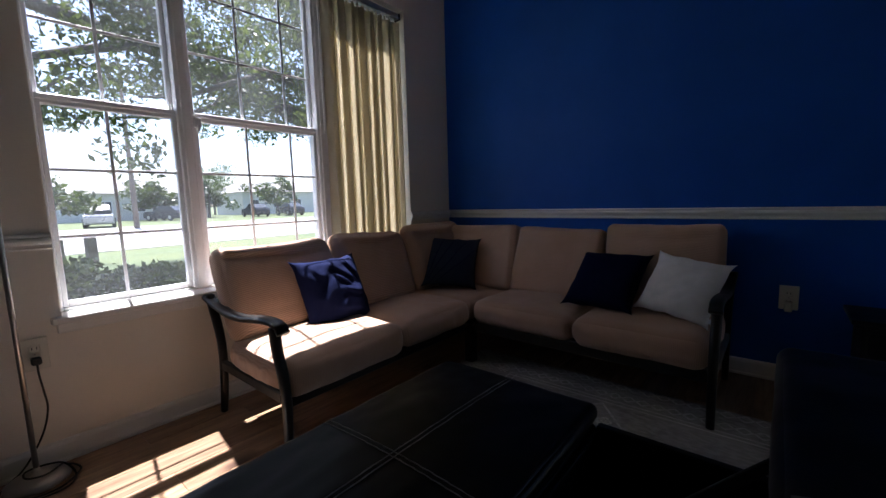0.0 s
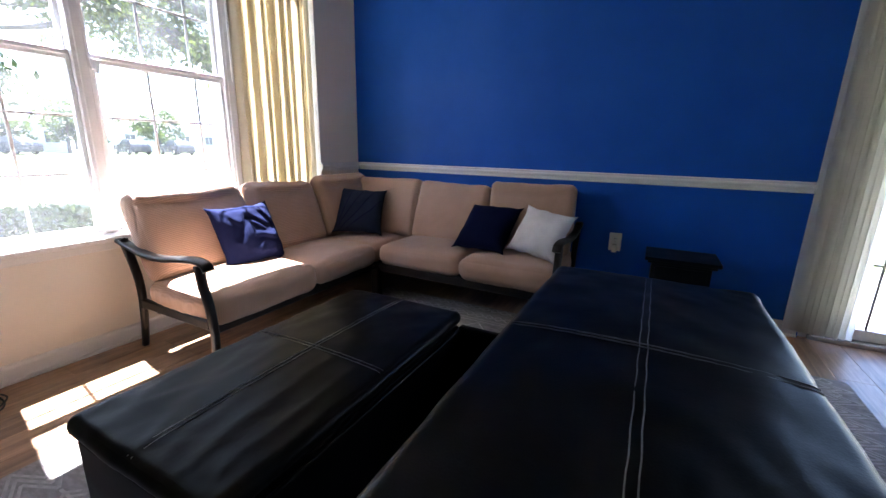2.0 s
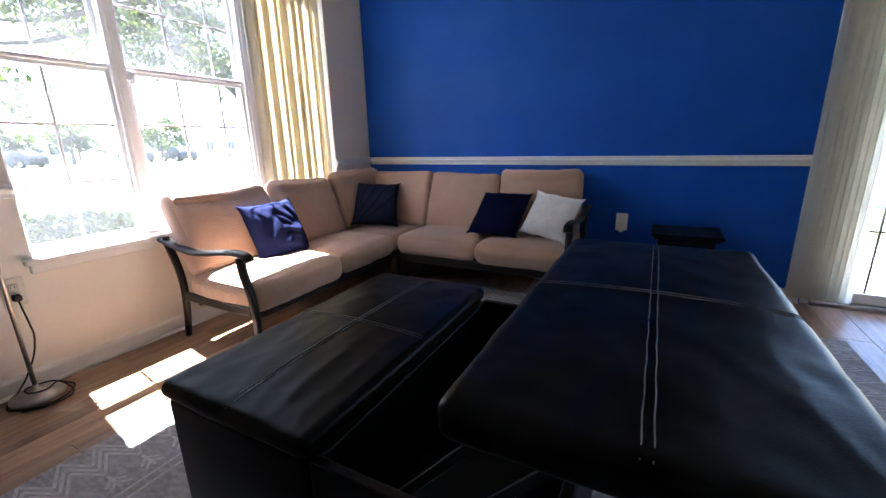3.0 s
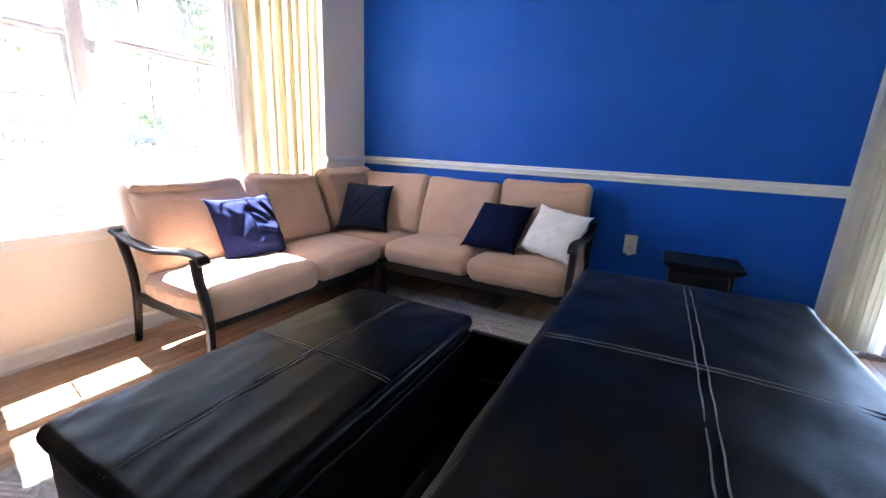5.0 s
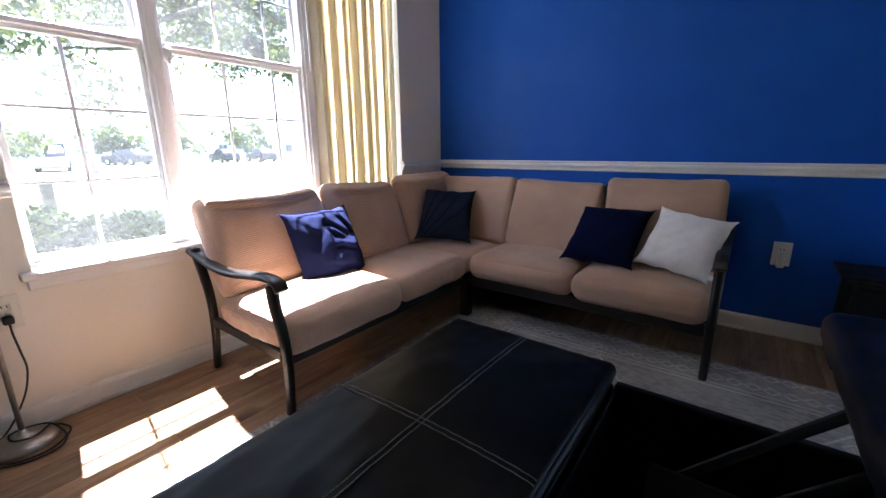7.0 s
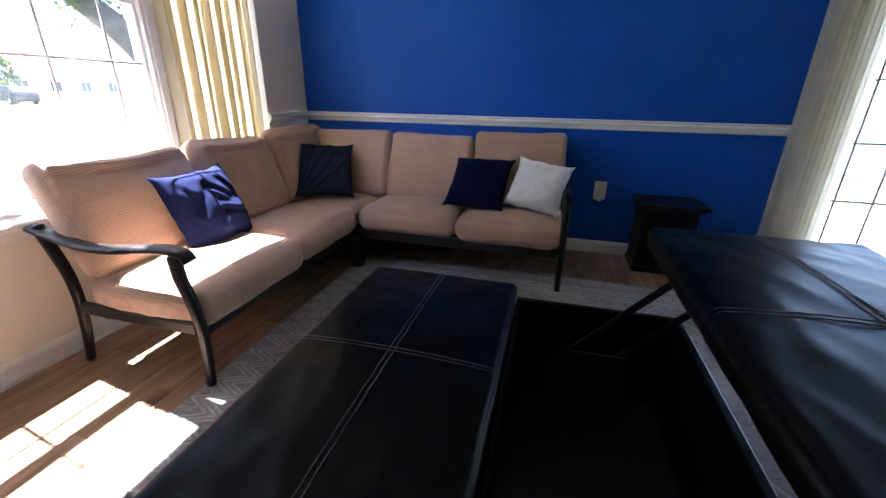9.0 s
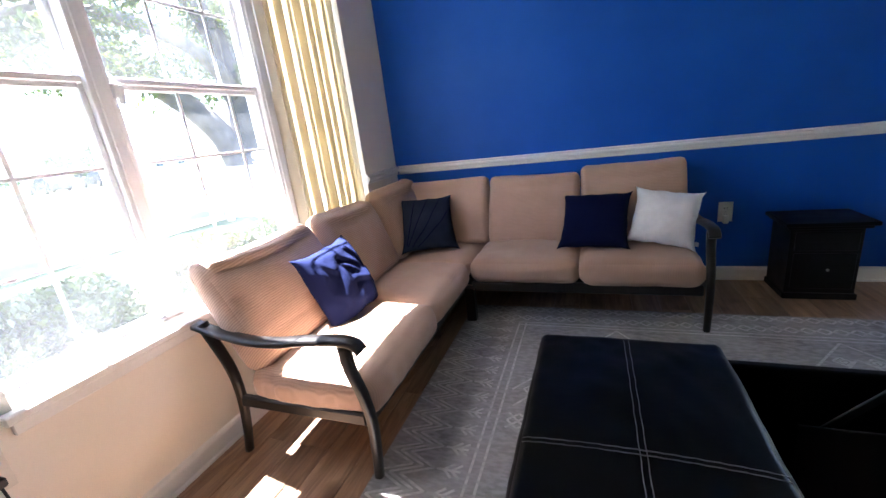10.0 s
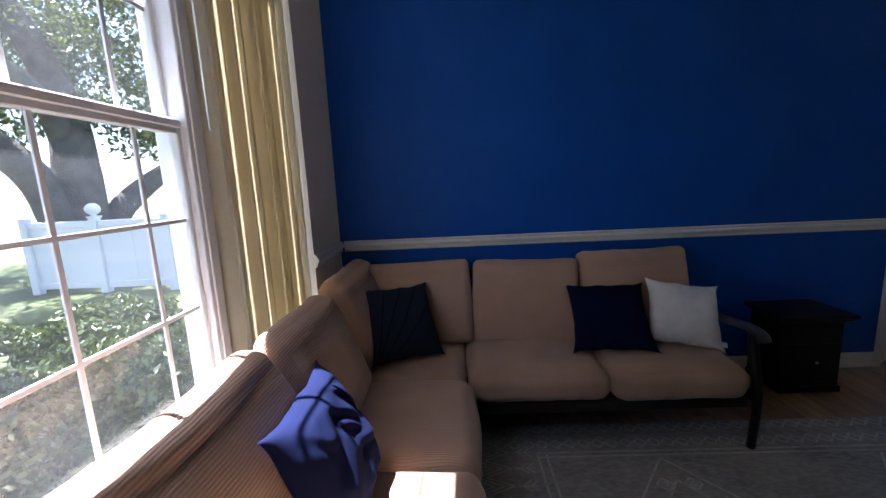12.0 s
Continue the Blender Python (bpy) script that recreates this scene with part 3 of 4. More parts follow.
# ---- the patio door ----
door = thing("door_1", ((D0 + D1) / 2, 0.08, 0), "white framed sliding glass patio door, closed", "door", "", "structure")
part("door_frame", boxes((D0, D0 + 0.05, 0.02, 0.14, 0.0, DZ1), (D1 - 0.05, D1, 0.02, 0.14, 0.0, DZ1), (D0 + 0.05, D1 - 0.05, 0.02, 0.14, DZ1 - 0.05, DZ1), bevel=0.004), M_VINYL, door)
part("threshold", boxes((D0 + 0.05, D1 - 0.05, -0.01, 0.15, 0.0, 0.035), bevel=0.005), M_ALU, door, "grey metal threshold track")
for x0, x1, y in ((D0 + 0.052, 4.35, 0.06), (4.31, D1 - 0.052, 0.10)):
    leaf = part("door_panel", boxes((x0, x0 + 0.06, y - 0.018, y + 0.018, 0.036, 2.0), (x1 - 0.06, x1, y - 0.018, y + 0.018, 0.036, 2.0),
                                    (x0 + 0.06, x1 - 0.06, y - 0.018, y + 0.018, 0.036, 0.10), (x0 + 0.06, x1 - 0.06, y - 0.018, y + 0.018, 1.93, 2.0), bevel=0.003), M_VINYL, door)
    g = part("pane", boxes((x0 + 0.058, x1 - 0.058, y - 0.002, y + 0.002, 0.098, 1.932)), M_GLASS, leaf)
    g.visible_shadow = False
    for k in range(1, 4):
        xx = x0 + 0.06 + (x1 - x0 - 0.12) * k / 4
        part("muntin", boxes((xx - 0.006, xx + 0.006, y - 0.006, y + 0.006, 0.10, 1.93), bevel=0.002), M_GRILLE, leaf)
    for z in (0.49, 0.845, 1.20, 1.555):
        part("muntin", boxes((x0 + 0.06, x1 - 0.06, y - 0.0055, y + 0.0065, z - 0.006, z + 0.006), bevel=0.002), M_GRILLE, leaf)


# ---- the sectional sofa ----
sofa = thing("sectional_sofa", (0.75, -0.75, 0), "tan corduroy corner sofa with a black wooden frame", "sofa")
VY, VX = (0, 1, 0), (1, 0, 0)


def end_frame(to):
    """Legs and armrest of one open end; to(d, z): a point d metres off the wall, z up."""
    side = to(0, 0, 1) - to(0, 0, 0)
    slim = lambda t: 1.0 - 0.25 * t
    part("front_leg", swept(spline([to(0.705, 0.545), to(0.712, 0.46), to(0.742, 0.36), to(0.758, 0.25), to(0.752, 0.12), to(0.742, 0.0)]), 0.042, 0.044, side, taper=slim), M_DARKWOOD, sofa, smooth=True)
    part("rear_leg", swept(spline([to(0.078, 0.592), to(0.092, 0.56), to(0.155, 0.42), to(0.172, 0.30), to(0.155, 0.15), to(0.122, 0.0)]), 0.040, 0.042, side, taper=slim), M_DARKWOOD, sofa, smooth=True)
    part("armrest", swept(spline([to(0.045, 0.583), to(0.13, 0.562), to(0.28, 0.536), to(0.42, 0.537), to(0.56, 0.555), to(0.68, 0.566), to(0.748, 0.558), to(0.772, 0.532)]), 0.052, 0.026, side), M_DARKWOOD, sofa, smooth=True)
    part("side_rail", swept([to(0.16, 0.262), to(0.45, 0.262), to(0.735, 0.262)], 0.028, 0.05, side), M_DARKWOOD, sofa)


end_frame(lambda d, z, o=0: Vector((d, -1.995 + o, z)))
end_frame(lambda d, z, o=0: Vector((2.035 + o, -d - 0.02, z)))
for span in ((0.700, 0.735, -1.975, -0.775, 0.205, 0.265), (0.775, 2.015, -0.755, -0.720, 0.205, 0.265), (0.240, 0.265, -1.975, -0.10, 0.205, 0.25), (0.2655, 2.015, -0.18, -0.15, 0.205, 0.25)):
    part("seat_rail", boxes(span, bevel=0.006), M_DARKWOOD, sofa)
part("seat_deck", boxes((0.265, 0.700, -1.975, -0.18, 0.232, 0.250)), M_LINING, sofa, "black webbed seat deck")
part("seat_deck", boxes((0.7005, 2.015, -0.720, -0.18, 0.232, 0.250)), M_LINING, sofa, "black webbed seat deck")
for z in (0.40, 0.56, 0.72):
    x = 0.165 - (z - 0.40) * 0.30
    part("back_slat", boxes((x - 0.012, x + 0.006, -1.90, -0.09, z - 0.02, z + 0.02), bevel=0.004), M_DARKWOOD, sofa)
    part("back_slat", boxes((0.10, 1.95, -x - 0.006, -x + 0.012, z - 0.02, z + 0.02), bevel=0.004), M_DARKWOOD, sofa)
for at in ((0.76, -0.76), (0.13, -0.13), (0.13, -0.76), (0.76, -0.13)):
    part("corner_leg", boxes((at[0] - 0.03, at[0] + 0.03, at[1] - 0.03, at[1] + 0.03, 0.008, 0.232), bevel=0.006), M_DARKWOOD, sofa)


def seat_shape(seed):
    def f(p, q):
        # gathers in the cover round the sides, a slack hollow on top
        q = q.copy()
        rim = (1 - p[2] ** 2)
        w = noise.noise(Vector((q.x * 21, q.y * 21, q.z * 5 + seed * 3))) * 0.008 * rim
        out = Vector((q.x, q.y, 0)).normalized()
        q += out * w
        if p[2] > 0:
            q.z += 0.010 * noise.noise(Vector((q.x * 4.5 + seed, q.y * 4.5, 1.0))) * (1 - p[0] ** 4) * (1 - p[1] ** 4)
        return q
    return f


SEATS = [((0.497, -1.662, 0.322), (0.56, 0.664, 0.160), M_CORD_Y, 1), ((0.493, -1.040, 0.325), (0.56, 0.585, 0.150), M_CORD_Y, 2), ((0.42, -0.425, 0.318), (0.64, 0.64, 0.14), M_CORD_X, 3),
         ((1.085, -0.425, 0.325), (0.640, 0.69, 0.150), M_CORD_X, 4), ((1.715, -0.430, 0.325), (0.610, 0.70, 0.155), M_CORD_X, 5)]
for c, s, m, seed in SEATS:
    part("seat_cushion", padded(s, pose(*c), 0.062, (0.015, 0.015, 0.022), 0.006, 7, seed, 40, seat_shape(seed)), m, sofa, smooth=True)


def back_shape(sag, seed, creased=1.0):
    def f(p, q):
        # slack top edge, fuller towards the foot
        q = q.copy()
        if p[2] > 0:
            q.z -= sag * (1 - p[1] ** 2) * p[2] ** 2
        q.x += 0.008 * (-p[2]) * (1 if p[0] > 0 else 0)
        if p[0] > 0:
            k = p[1] + 0.25 * math.sin(seed * 2.3)
            bend = 0.10 * (k * k) + 0.05 * noise.noise(Vector((p[1] * 2.2, seed, 0)))
            on = (1 - p[1] ** 4) * creased
            q.x -= 0.013 * on * math.exp(-((p[2] - 0.60 - bend) / 0.07) ** 2)
            q.x += 0.008 * on * math.exp(-((p[2] - 0.76 - bend) / 0.08) ** 2)
            q.x -= 0.006 * on * math.exp(-((p[2] + 0.52 + bend) / 0.06) ** 2)
            q.x += 0.004 * noise.noise(Vector((p[1] * 3.5 + seed, p[2] * 1.6, seed))) * (1 - p[1] ** 4)
        q.z += 0.006 * noise.noise(Vector((p[1] * 2.5, seed, 3.0))) * max(0, p[2])
        q.x -= 0.014 * creased * max(0, p[2]) ** 2
        return q
    return f


# along the window, then along the blue wall; each leans back
BACKS = [(-1.658, 0.640, 0.515, 25, 0.188, 0.600, 0.026, -3.0, 1.2), (-1.038, 0.590, 0.490, 19, 0.198, 0.607, 0.014, 3.0, -2.5), (-0.430, 0.590, 0.50, 14, 0.212, 0.618, 0.004, -2.0, 1.0)]
for yc, w, h, lean, xc, zc, sag, yaw, tip in BACKS:
    part("back_cushion", padded((0.148, w, h), pose(xc - 0.006, yc, zc, tip, -lean, yaw), 0.070, (0.020, 0.010, 0.006), 0.005, 6, yc, 44, back_shape(sag, yc * 5)), M_CORD_W, sofa, smooth=True)
BACKS2 = [(0.500, 0.585, 0.475, 16, 0.235, 0.600, 0.008, 2, 0.8), (1.105, 0.590, 0.468, 17, 0.245, 0.595, 0.008, -1.5, -0.6), (1.715, 0.590, 0.490, 13, 0.222, 0.612, 0.003, 1.0, 0.9)]
for xc, w, h, lean, yc, zc, sag, yaw, tip in BACKS2:
    part("back_cushion", padded((0.150, w, h), pose(xc, -yc, zc, 0, 0, -90) @ pose(0, 0, 0, tip, -lean, yaw), 0.038, (0.016, 0.006, 0.004), 0.004, 6, xc, 36, back_shape(sag, xc * 5, 0.25)), M_CORD_N, sofa, smooth=True)

# ---- scatter pillows ----
P1 = (0.396, 0.376, 0.180, 3, 0.014)
P2 = (0.37, 0.39, 0.12, 8, 0.008)
P3 = (0.38, 0.38, 0.13, 13, 0.006)
P4 = (0.335, 0.340, 0.12, 21, 0.007)


def pillow(spec, m, material, label, n):
    w, h, t, seed, crease = spec
    return placed("throw_pillow", pillow_mesh(w, h, t, seed, n, crease), m, material, label, "pillow", "scatter pillows")


p1 = pillow(P1, facing((0.342, -1.467, 0.548), (0.912, 0.02, 0.405), spin=0), M_NAVY, "crumpled navy cotton pillow leaning on the sunlit sofa", 84)
p2 = pillow(P2, facing((0.425, -0.515, 0.585), (0.056, -0.093, 0.080), spin=-4), M_SLATE, "dark slate blue pillow in the sofa corner", 40)
p3 = pillow(P3, facing((1.492, -0.470, 0.560), (-0.015, -0.095, 0.105), spin=2), M_NAVY2, "plain deep navy pillow on the sofa", 32)
p4 = pillow(P4, facing((1.862, -0.475, 0.563), (-0.009, -0.085, 0.070), spin=-9), M_WHITEP, "white knitted pillow with a cloth tag on the sofa", 32)


def seam_on(ob, spec, uv, material, label):
    """A thin strand, for a stitched seam or a pleat's dark line, lying on a pillow's face along points in u, v."""
    w, h, t, seed, crease = spec
    line = [pillow_point(p.x, p.y, 1, w, h, t, seed, crease) + Vector((0, 0, 0.001)) for p in spline([(u, v, 0) for u, v in uv], 10)]
    bm = tube(line, 0.0032, 6)
    me = bpy.data.meshes.new("seam")
    bm.to_mesh(me)
    bm.free()
    me.materials.append(material)
    s = new("seam", me)
    s.parent = ob
    s["label"] = label


seam_on(p1, P1, [(0.40, 0.80), (0.52, 0.5), (0.66, 0.1), (0.74, -0.2), (0.80, -0.50)], M_NAVY2, "dark stitched seam")
# dark strands draw the shade along the fanned pleats
for fan in (((-0.86, -0.82), (-0.62, 0.0), (-0.35, 0.92)), ((-0.80, -0.86), (-0.36, 0.0), (0.16, 0.95)), ((-0.66, -0.90), (-0.02, -0.1), (0.60, 0.92)), ((-0.45, -0.92), (0.25, -0.3), (0.93, 0.45))):
    seam_on(p2, P2, fan, M_NAVY2, "dark strand drawing a pleat's shade")
tag_bm = boxes((0.140, 0.185, -0.150, -0.125, 0.0, 0.003), bevel=0.001)
me = bpy.data.meshes.new("tag")
tag_bm.to_mesh(me)
tag_bm.free()
me.materials.append(M_TAG)
tag_ob = new("tag", me)
tag_ob.parent = p4
tag_ob["label"] = "small white sewn-in tag"

# ---- the lift-top ottoman ----
ott = thing("storage_ottoman", (1.85, -2.18, 0), "black leather lift-top storage ottoman, one half raised", "ottoman")
OX0, OXM, OX1, OY0, OY1 = 1.305, 1.858, 2.395, -2.715, -1.650


def slab(x0, x1, y0, y1, z0, z1, seed):
    c = ((x0 + x1) / 2, (y0 + y1) / 2, (z0 + z1) / 2)

    def slack(p, q):
        # puckers run from the near edge and the seams across the slack cover
        q = q.copy()
        if p[2] > 0:
            near = 0.35 + 0.65 * max(0.0, -p[1])
            k = 1 - abs(noise.noise(Vector((q.x * 9 + q.y * 4 + seed, q.y * 3.2 - q.x * 2, seed * 5.0)))) * 3
            q.z += 0.0055 * near * max(0, k) ** 2 * (1 - p[0] ** 6) * (1 - p[1] ** 6)
        return q

    return padded((x1 - x0, y1 - y0, z1 - z0), pose(*c), 0.026, (0.004, 0.004, 0.012), 0.003, 9, seed, 60, slack)


def stitched(parent, x0, x1, y0, y1, z):
    """Twin rows of pale topstitching that cross in the middle of a lid."""
    xm, ym = (x0 + x1) / 2, (y0 + y1) / 2
    for o in (-0.007, 0.007):
        for a, b, side in (((xm + o, y0 + 0.012), (xm + o, y1 - 0.012), VX), ((x0 + 0.012, ym + o), (x1 - 0.012, ym + o), VY)):
            pts = []
            for k in range(41):
                f = k / 40
                u, v = 2 * (a[0] + (b[0] - a[0]) * f - x0) / (x1 - x0) - 1, 2 * (a[1] + (b[1] - a[1]) * f - y0) / (y1 - y0) - 1
                zz = z + 0.012 * (1 - u * u) * (1 - v * v) - 0.012 * max(abs(u), abs(v)) ** 24
                pts.append(Vector((a[0] + (b[0] - a[0]) * f + 0.0008 * math.sin(k * 1.7), a[1] + (b[1] - a[1]) * f + 0.0008 * math.sin(k * 2.1), zz + 0.0022)))
            part("stitching", swept(pts, 0.0020, 0.0028, side), M_STITCH, parent, "pale topstitching")


T = 0.03
part("body", boxes((OX0 + 0.012, OXM - 0.004, OY0 + 0.012, OY1 - 0.012, 0.035, 0.395), bevel=0.016, seg=3), M_LEATHER, ott, "black leather box", smooth=True)
for span in ((OXM, OX1, OY0 + 0.012, OY0 + 0.012 + T, 0.035, 0.400), (OXM, OX1, OY1 - 0.012 - T, OY1 - 0.012, 0.035, 0.400), (OX1 - T, OX1, OY0 + 0.0125 + T, OY1 - 0.0125 - T, 0.035, 0.400), (OXM, OXM + 0.012, OY0 + 0.0125 + T, OY1 - 0.0125 - T, 0.035, 0.395)):
    part("box_side", boxes(span, bevel=0.006, seg=2), M_LEATHER, ott, "black leather side of the open box")
part("box_floor", boxes((OXM + 0.012, OX1 - T, OY0 + 0.012 + T, OY1 - 0.012 - T, 0.045, 0.060)), M_LINING, ott, "black cloth lining")
for x in (OX0 + 0.06, OX1 - 0.06):
    for y in (OY0 + 0.07, OY1 - 0.07):
        part("foot", turned([(0.022, 0.009), (0.026, 0.02), (0.026, 0.036)], (x, y, 0), 14), M_DARKWOOD, ott)
lid1 = part("lid", slab(OX0, OXM - 0.002, OY0, OY1, 0.397, 0.452, 1), M_LEATHER, ott, "closed leather lid with crossed topstitching", smooth=True)
stitched(lid1, OX0, OXM - 0.002, OY0, OY1, 0.452)
LX0, LX1, LY0, LY1, LZ = 2.225, 2.762, -2.790, -1.722, 0.735
lid2 = part("raised_lid", slab(LX0, LX1, LY0, LY1, LZ - 0.078, LZ - 0.010, 2), M_LEATHER, ott, "raised leather lid with crossed topstitching", smooth=True)
stitched(lid2, LX0, LX1, LY0, LY1, LZ - 0.010)
for y in (LY0 + 0.16, LY1 - 0.13):
    for dx in (0, 0.14):
        part("lift_arm", swept([Vector((2.02 + dx, y, 0.30)), Vector((2.18 + dx, y, 0.48)), Vector((2.345 + dx, y, 0.66))], 0.008, 0.022, VY), M_LINING, ott, "black lift arm")
    part("arm_plate", boxes((1.98, 2.22, y - 0.016, y - 0.008, 0.06, 0.34), bevel=0.002), M_LINING, ott)

# ---- side table ----
tab = thing("side_table", (2.69, -0.19, 0), "small black wooden side table with a drawer", "side table")
TX0, TX1, TY0, TY1, TZ = 2.480, 2.880, -0.345, -0.030, 0.468
part("tabletop", boxes((TX0, TX1, TY0, TY1, TZ - 0.022, TZ), bevel=0.004), M_TABLE, tab)
part("top_moulding", boxes((TX0 + 0.018, TX1 - 0.018, TY0 + 0.018, TY1 - 0.005, TZ - 0.040, TZ - 0.0222), bevel=0.004), M_TABLE, tab)
part("carcass", boxes((TX0 + 0.040, TX1 - 0.040, TY0 + 0.045, TY1 - 0.010, 0.045, TZ - 0.0405), bevel=0.003), M_TABLE, tab)
part("base_plinth", boxes((TX0 + 0.030, TX1 - 0.030, TY0 + 0.034, TY1 - 0.008, 0.008, 0.0448), bevel=0.004), M_TABLE, tab)
for z0, z1 in ((0.30, 0.41), (0.075, 0.285)):
    dr = part("drawer_front", boxes((TX0 + 0.060, TX1 - 0.060, TY0 + 0.033, TY0 + 0.0447, z0, z1), bevel=0.003), M_TABLE, tab)
    if z0 < 0.2:
        part("ring_pull", turned([(0.007, 0.0), (0.008, -0.004), (0.006, -0.007), (0.002, -0.008)], (2.70, TY0 + 0.033, 0.19), 16, "Y"), M_STEEL, dr, "small bright metal knob")

# ---- floor lamp ----
lamp = thing("floor_lamp", (0.100, -2.665, 0), "slender brushed steel floor lamp by the window", "lamp")
LB = (0.105, -2.660, 0.006)
part("base", turned([(0.092, 0.0), (0.096, 0.006), (0.094, 0.014), (0.078, 0.024), (0.045, 0.034), (0.018, 0.040), (0.012, 0.050), (0.0095, 0.060)], LB, 40), M_STEEL, lamp, "domed grey metal base", smooth=True)
part("pole", tube([Vector((0.105, -2.660, 0.06)), Vector((0.105, -2.660, 0.8)), Vector((0.105, -2.660, 1.60))], 0.0085, 14), M_STEEL, lamp, "thin steel pole", smooth=True)
part("collar", turned([(0.0085, 1.595), (0.013, 1.60), (0.013, 1.625), (0.004, 1.632)], (0.105, -2.660, 0), 14), M_STEEL, lamp)


def outlet(at, out, across, label):
    """A duplex socket plate; out: the way off the wall; across: along it."""
    o, a = Vector(out), Vector(across)
    ob = thing("wall_outlet", at, label, "outlet")
    rot = Matrix((a, o, Vector((0, 0, 1)))).transposed().to_4x4()

    def lay(bm):
        bmesh.ops.transform(bm, matrix=Matrix.Translation(at) @ rot, verts=bm.verts)
        return bm

    part("plate", lay(boxes((-0.040, 0.040, 0.0, 0.006, -0.064, 0.064), bevel=0.003, seg=2)), M_PLATE, ob)
    for z in (-0.022, 0.022):
        part("socket", lay(boxes((-0.017, 0.017, 0.0062, 0.009, z - 0.014, z + 0.014), bevel=0.004)), M_PLATE, ob)
        for x in (-0.007, 0.007):
            part("slot", lay(boxes((x - 0.0015, x + 0.0015, 0.0091, 0.0096, z - 0.003, z + 0.008))), M_SLOT, ob)
    part("screw", lay(boxes((-0.003, 0.003, 0.0062, 0.0078, -0.003, 0.003), bevel=0.001)), M_STEEL, ob)
    return ob, lay


out1, lay1 = outlet((0.0, -2.612, 0.472), (1, 0, 0), (0, -1, 0), "ivory duplex wall outlet with a black plug in it")
out2, lay2 = outlet((2.278, 0.0, 0.468), (0, -1, 0), (1, 0, 0), "ivory duplex wall outlet on the blue wall")
part("night_adapter", lay2(boxes((-0.016, 0.016, 0.0092, 0.034, -0.072, -0.016), bevel=0.005)), M_PLATE, out2, "small ivory plug-in adapter")

# lamp cable with its plug, slack loops round the lamp's base
cord = thing("power_cable", (0.03, -2.62, 0.43), "black lamp cable plugged in, looped round the base", "cable")
part("plug", boxes((0.0097, 0.040, -2.627, -2.597, 0.435, 0.463), bevel=0.005), M_CABLE, cord, "black moulded plug")
part("cable", tube(spline([(0.035, -2.612, 0.440), (0.050, -2.612, 0.40), (0.056, -2.606, 0.33), (0.050, -2.602, 0.26), (0.042, -2.622, 0.17), (0.035, -2.665, 0.08), (0.038, -2.700, 0.035), (0.060, -2.735, 0.020),
                           (0.13, -2.765, 0.011), (0.215, -2.700, 0.011), (0.222, -2.610, 0.011), (0.15, -2.545, 0.012), (0.085, -2.552, 0.012), (0.055, -2.575, 0.013), (0.10, -2.590, 0.040), (0.150, -2.640, 0.045),
                           (0.135, -2.690, 0.050), (0.085, -2.690, 0.052), (0.070, -2.640, 0.048), (0.092, -2.585, 0.040), (0.16, -2.560, 0.011), (0.235, -2.590, 0.011), (0.245, -2.670, 0.011), (0.20, -2.745, 0.011)], 6), 0.0035, 7), M_CABLE, cord, smooth=True)

# ---- the rug ----
RX0, RX1, RY0, RY1, RZ = 0.715, 3.440, -4.30, -0.550, 0.006
rug = thing("area_rug", ((RX0 + RX1) / 2, (RY0 + RY1) / 2, RZ), "worn grey area rug with a pale geometric pattern", "rug")
part("rug_body", boxes((RX0, RX1, RY0, RY1, RZ, RZ + 0.007), bevel=0.002), M_RUG, rug)


def ribbons(lines, w, z):
    bm = bmesh.new()
    for (x0, y0), (x1, y1) in lines:
        d = Vector((x1 - x0, y1 - y0, 0))
        if d.length < 1e-5:
            continue
        s = d.normalized().cross(Vector((0, 0, 1))) * w / 2
        a, b = Vector((x0, y0, z)), Vector((x1, y1, z))
        bm.faces.new([bm.verts.new(v) for v in (a + s, b + s, b - s, a - s)])
    return bm


def clip_in(lines, x0, x1, y0, y1):
    return [l for l in lines if all(x0 <= x <= x1 and y0 <= y <= y1 for x, y in l)]


zig, rows_l, field = [], [], []
step = 0.105
y = RY0 + 0.02
while y < RY1 - step:
    for x in (RX0 + 0.012, RX0 + 0.055, RX0 + 0.098, RX1 - 0.213, RX1 - 0.17, RX1 - 0.127):
        zig += [((x, y), (x + 0.115, y + step / 2)), ((x + 0.115, y + step / 2), (x, y + step))]
    for x in (RX0 + 0.27, RX1 - 0.27):
        cy = y + step / 2
        rows_l += [((x - 0.045, cy), (x + 0.045, cy)), ((x - 0.02, cy), (x + 0.015, cy + 0.03)), ((x - 0.02, cy), (x + 0.015, cy - 0.03)), ((x + 0.01, cy), (x + 0.045, cy + 0.03)), ((x + 0.01, cy), (x + 0.045, cy - 0.03))]
    y += step
x = RX0 + 0.02
while x < RX1 - 0.07:
    for yy in (RY1 - 0.045, RY1 - 0.16):
        zig += [((x, yy), (x + 0.03, yy + 0.03)), ((x + 0.03, yy + 0.03), (x + 0.06, yy)), ((x + 0.06, yy), (x + 0.03, yy - 0.03)), ((x + 0.03, yy - 0.03), (x, yy))]
    x += 0.066
for dx in (0.345, 0.385):
    field += [((RX0 + dx, RY0 + 0.2), (RX0 + dx, RY1 - 0.22)), ((RX1 - dx, RY0 + 0.2), (RX1 - dx, RY1 - 0.22))]
for dy in (0.22, 0.25):
    field += [((RX0 + 0.345, RY1 - dy), (RX1 - 0.345, RY1 - dy))]
fx0, fx1, fy1 = RX0 + 0.40, RX1 - 0.40, RY1 - 0.27
cx = (fx0 + fx1) / 2
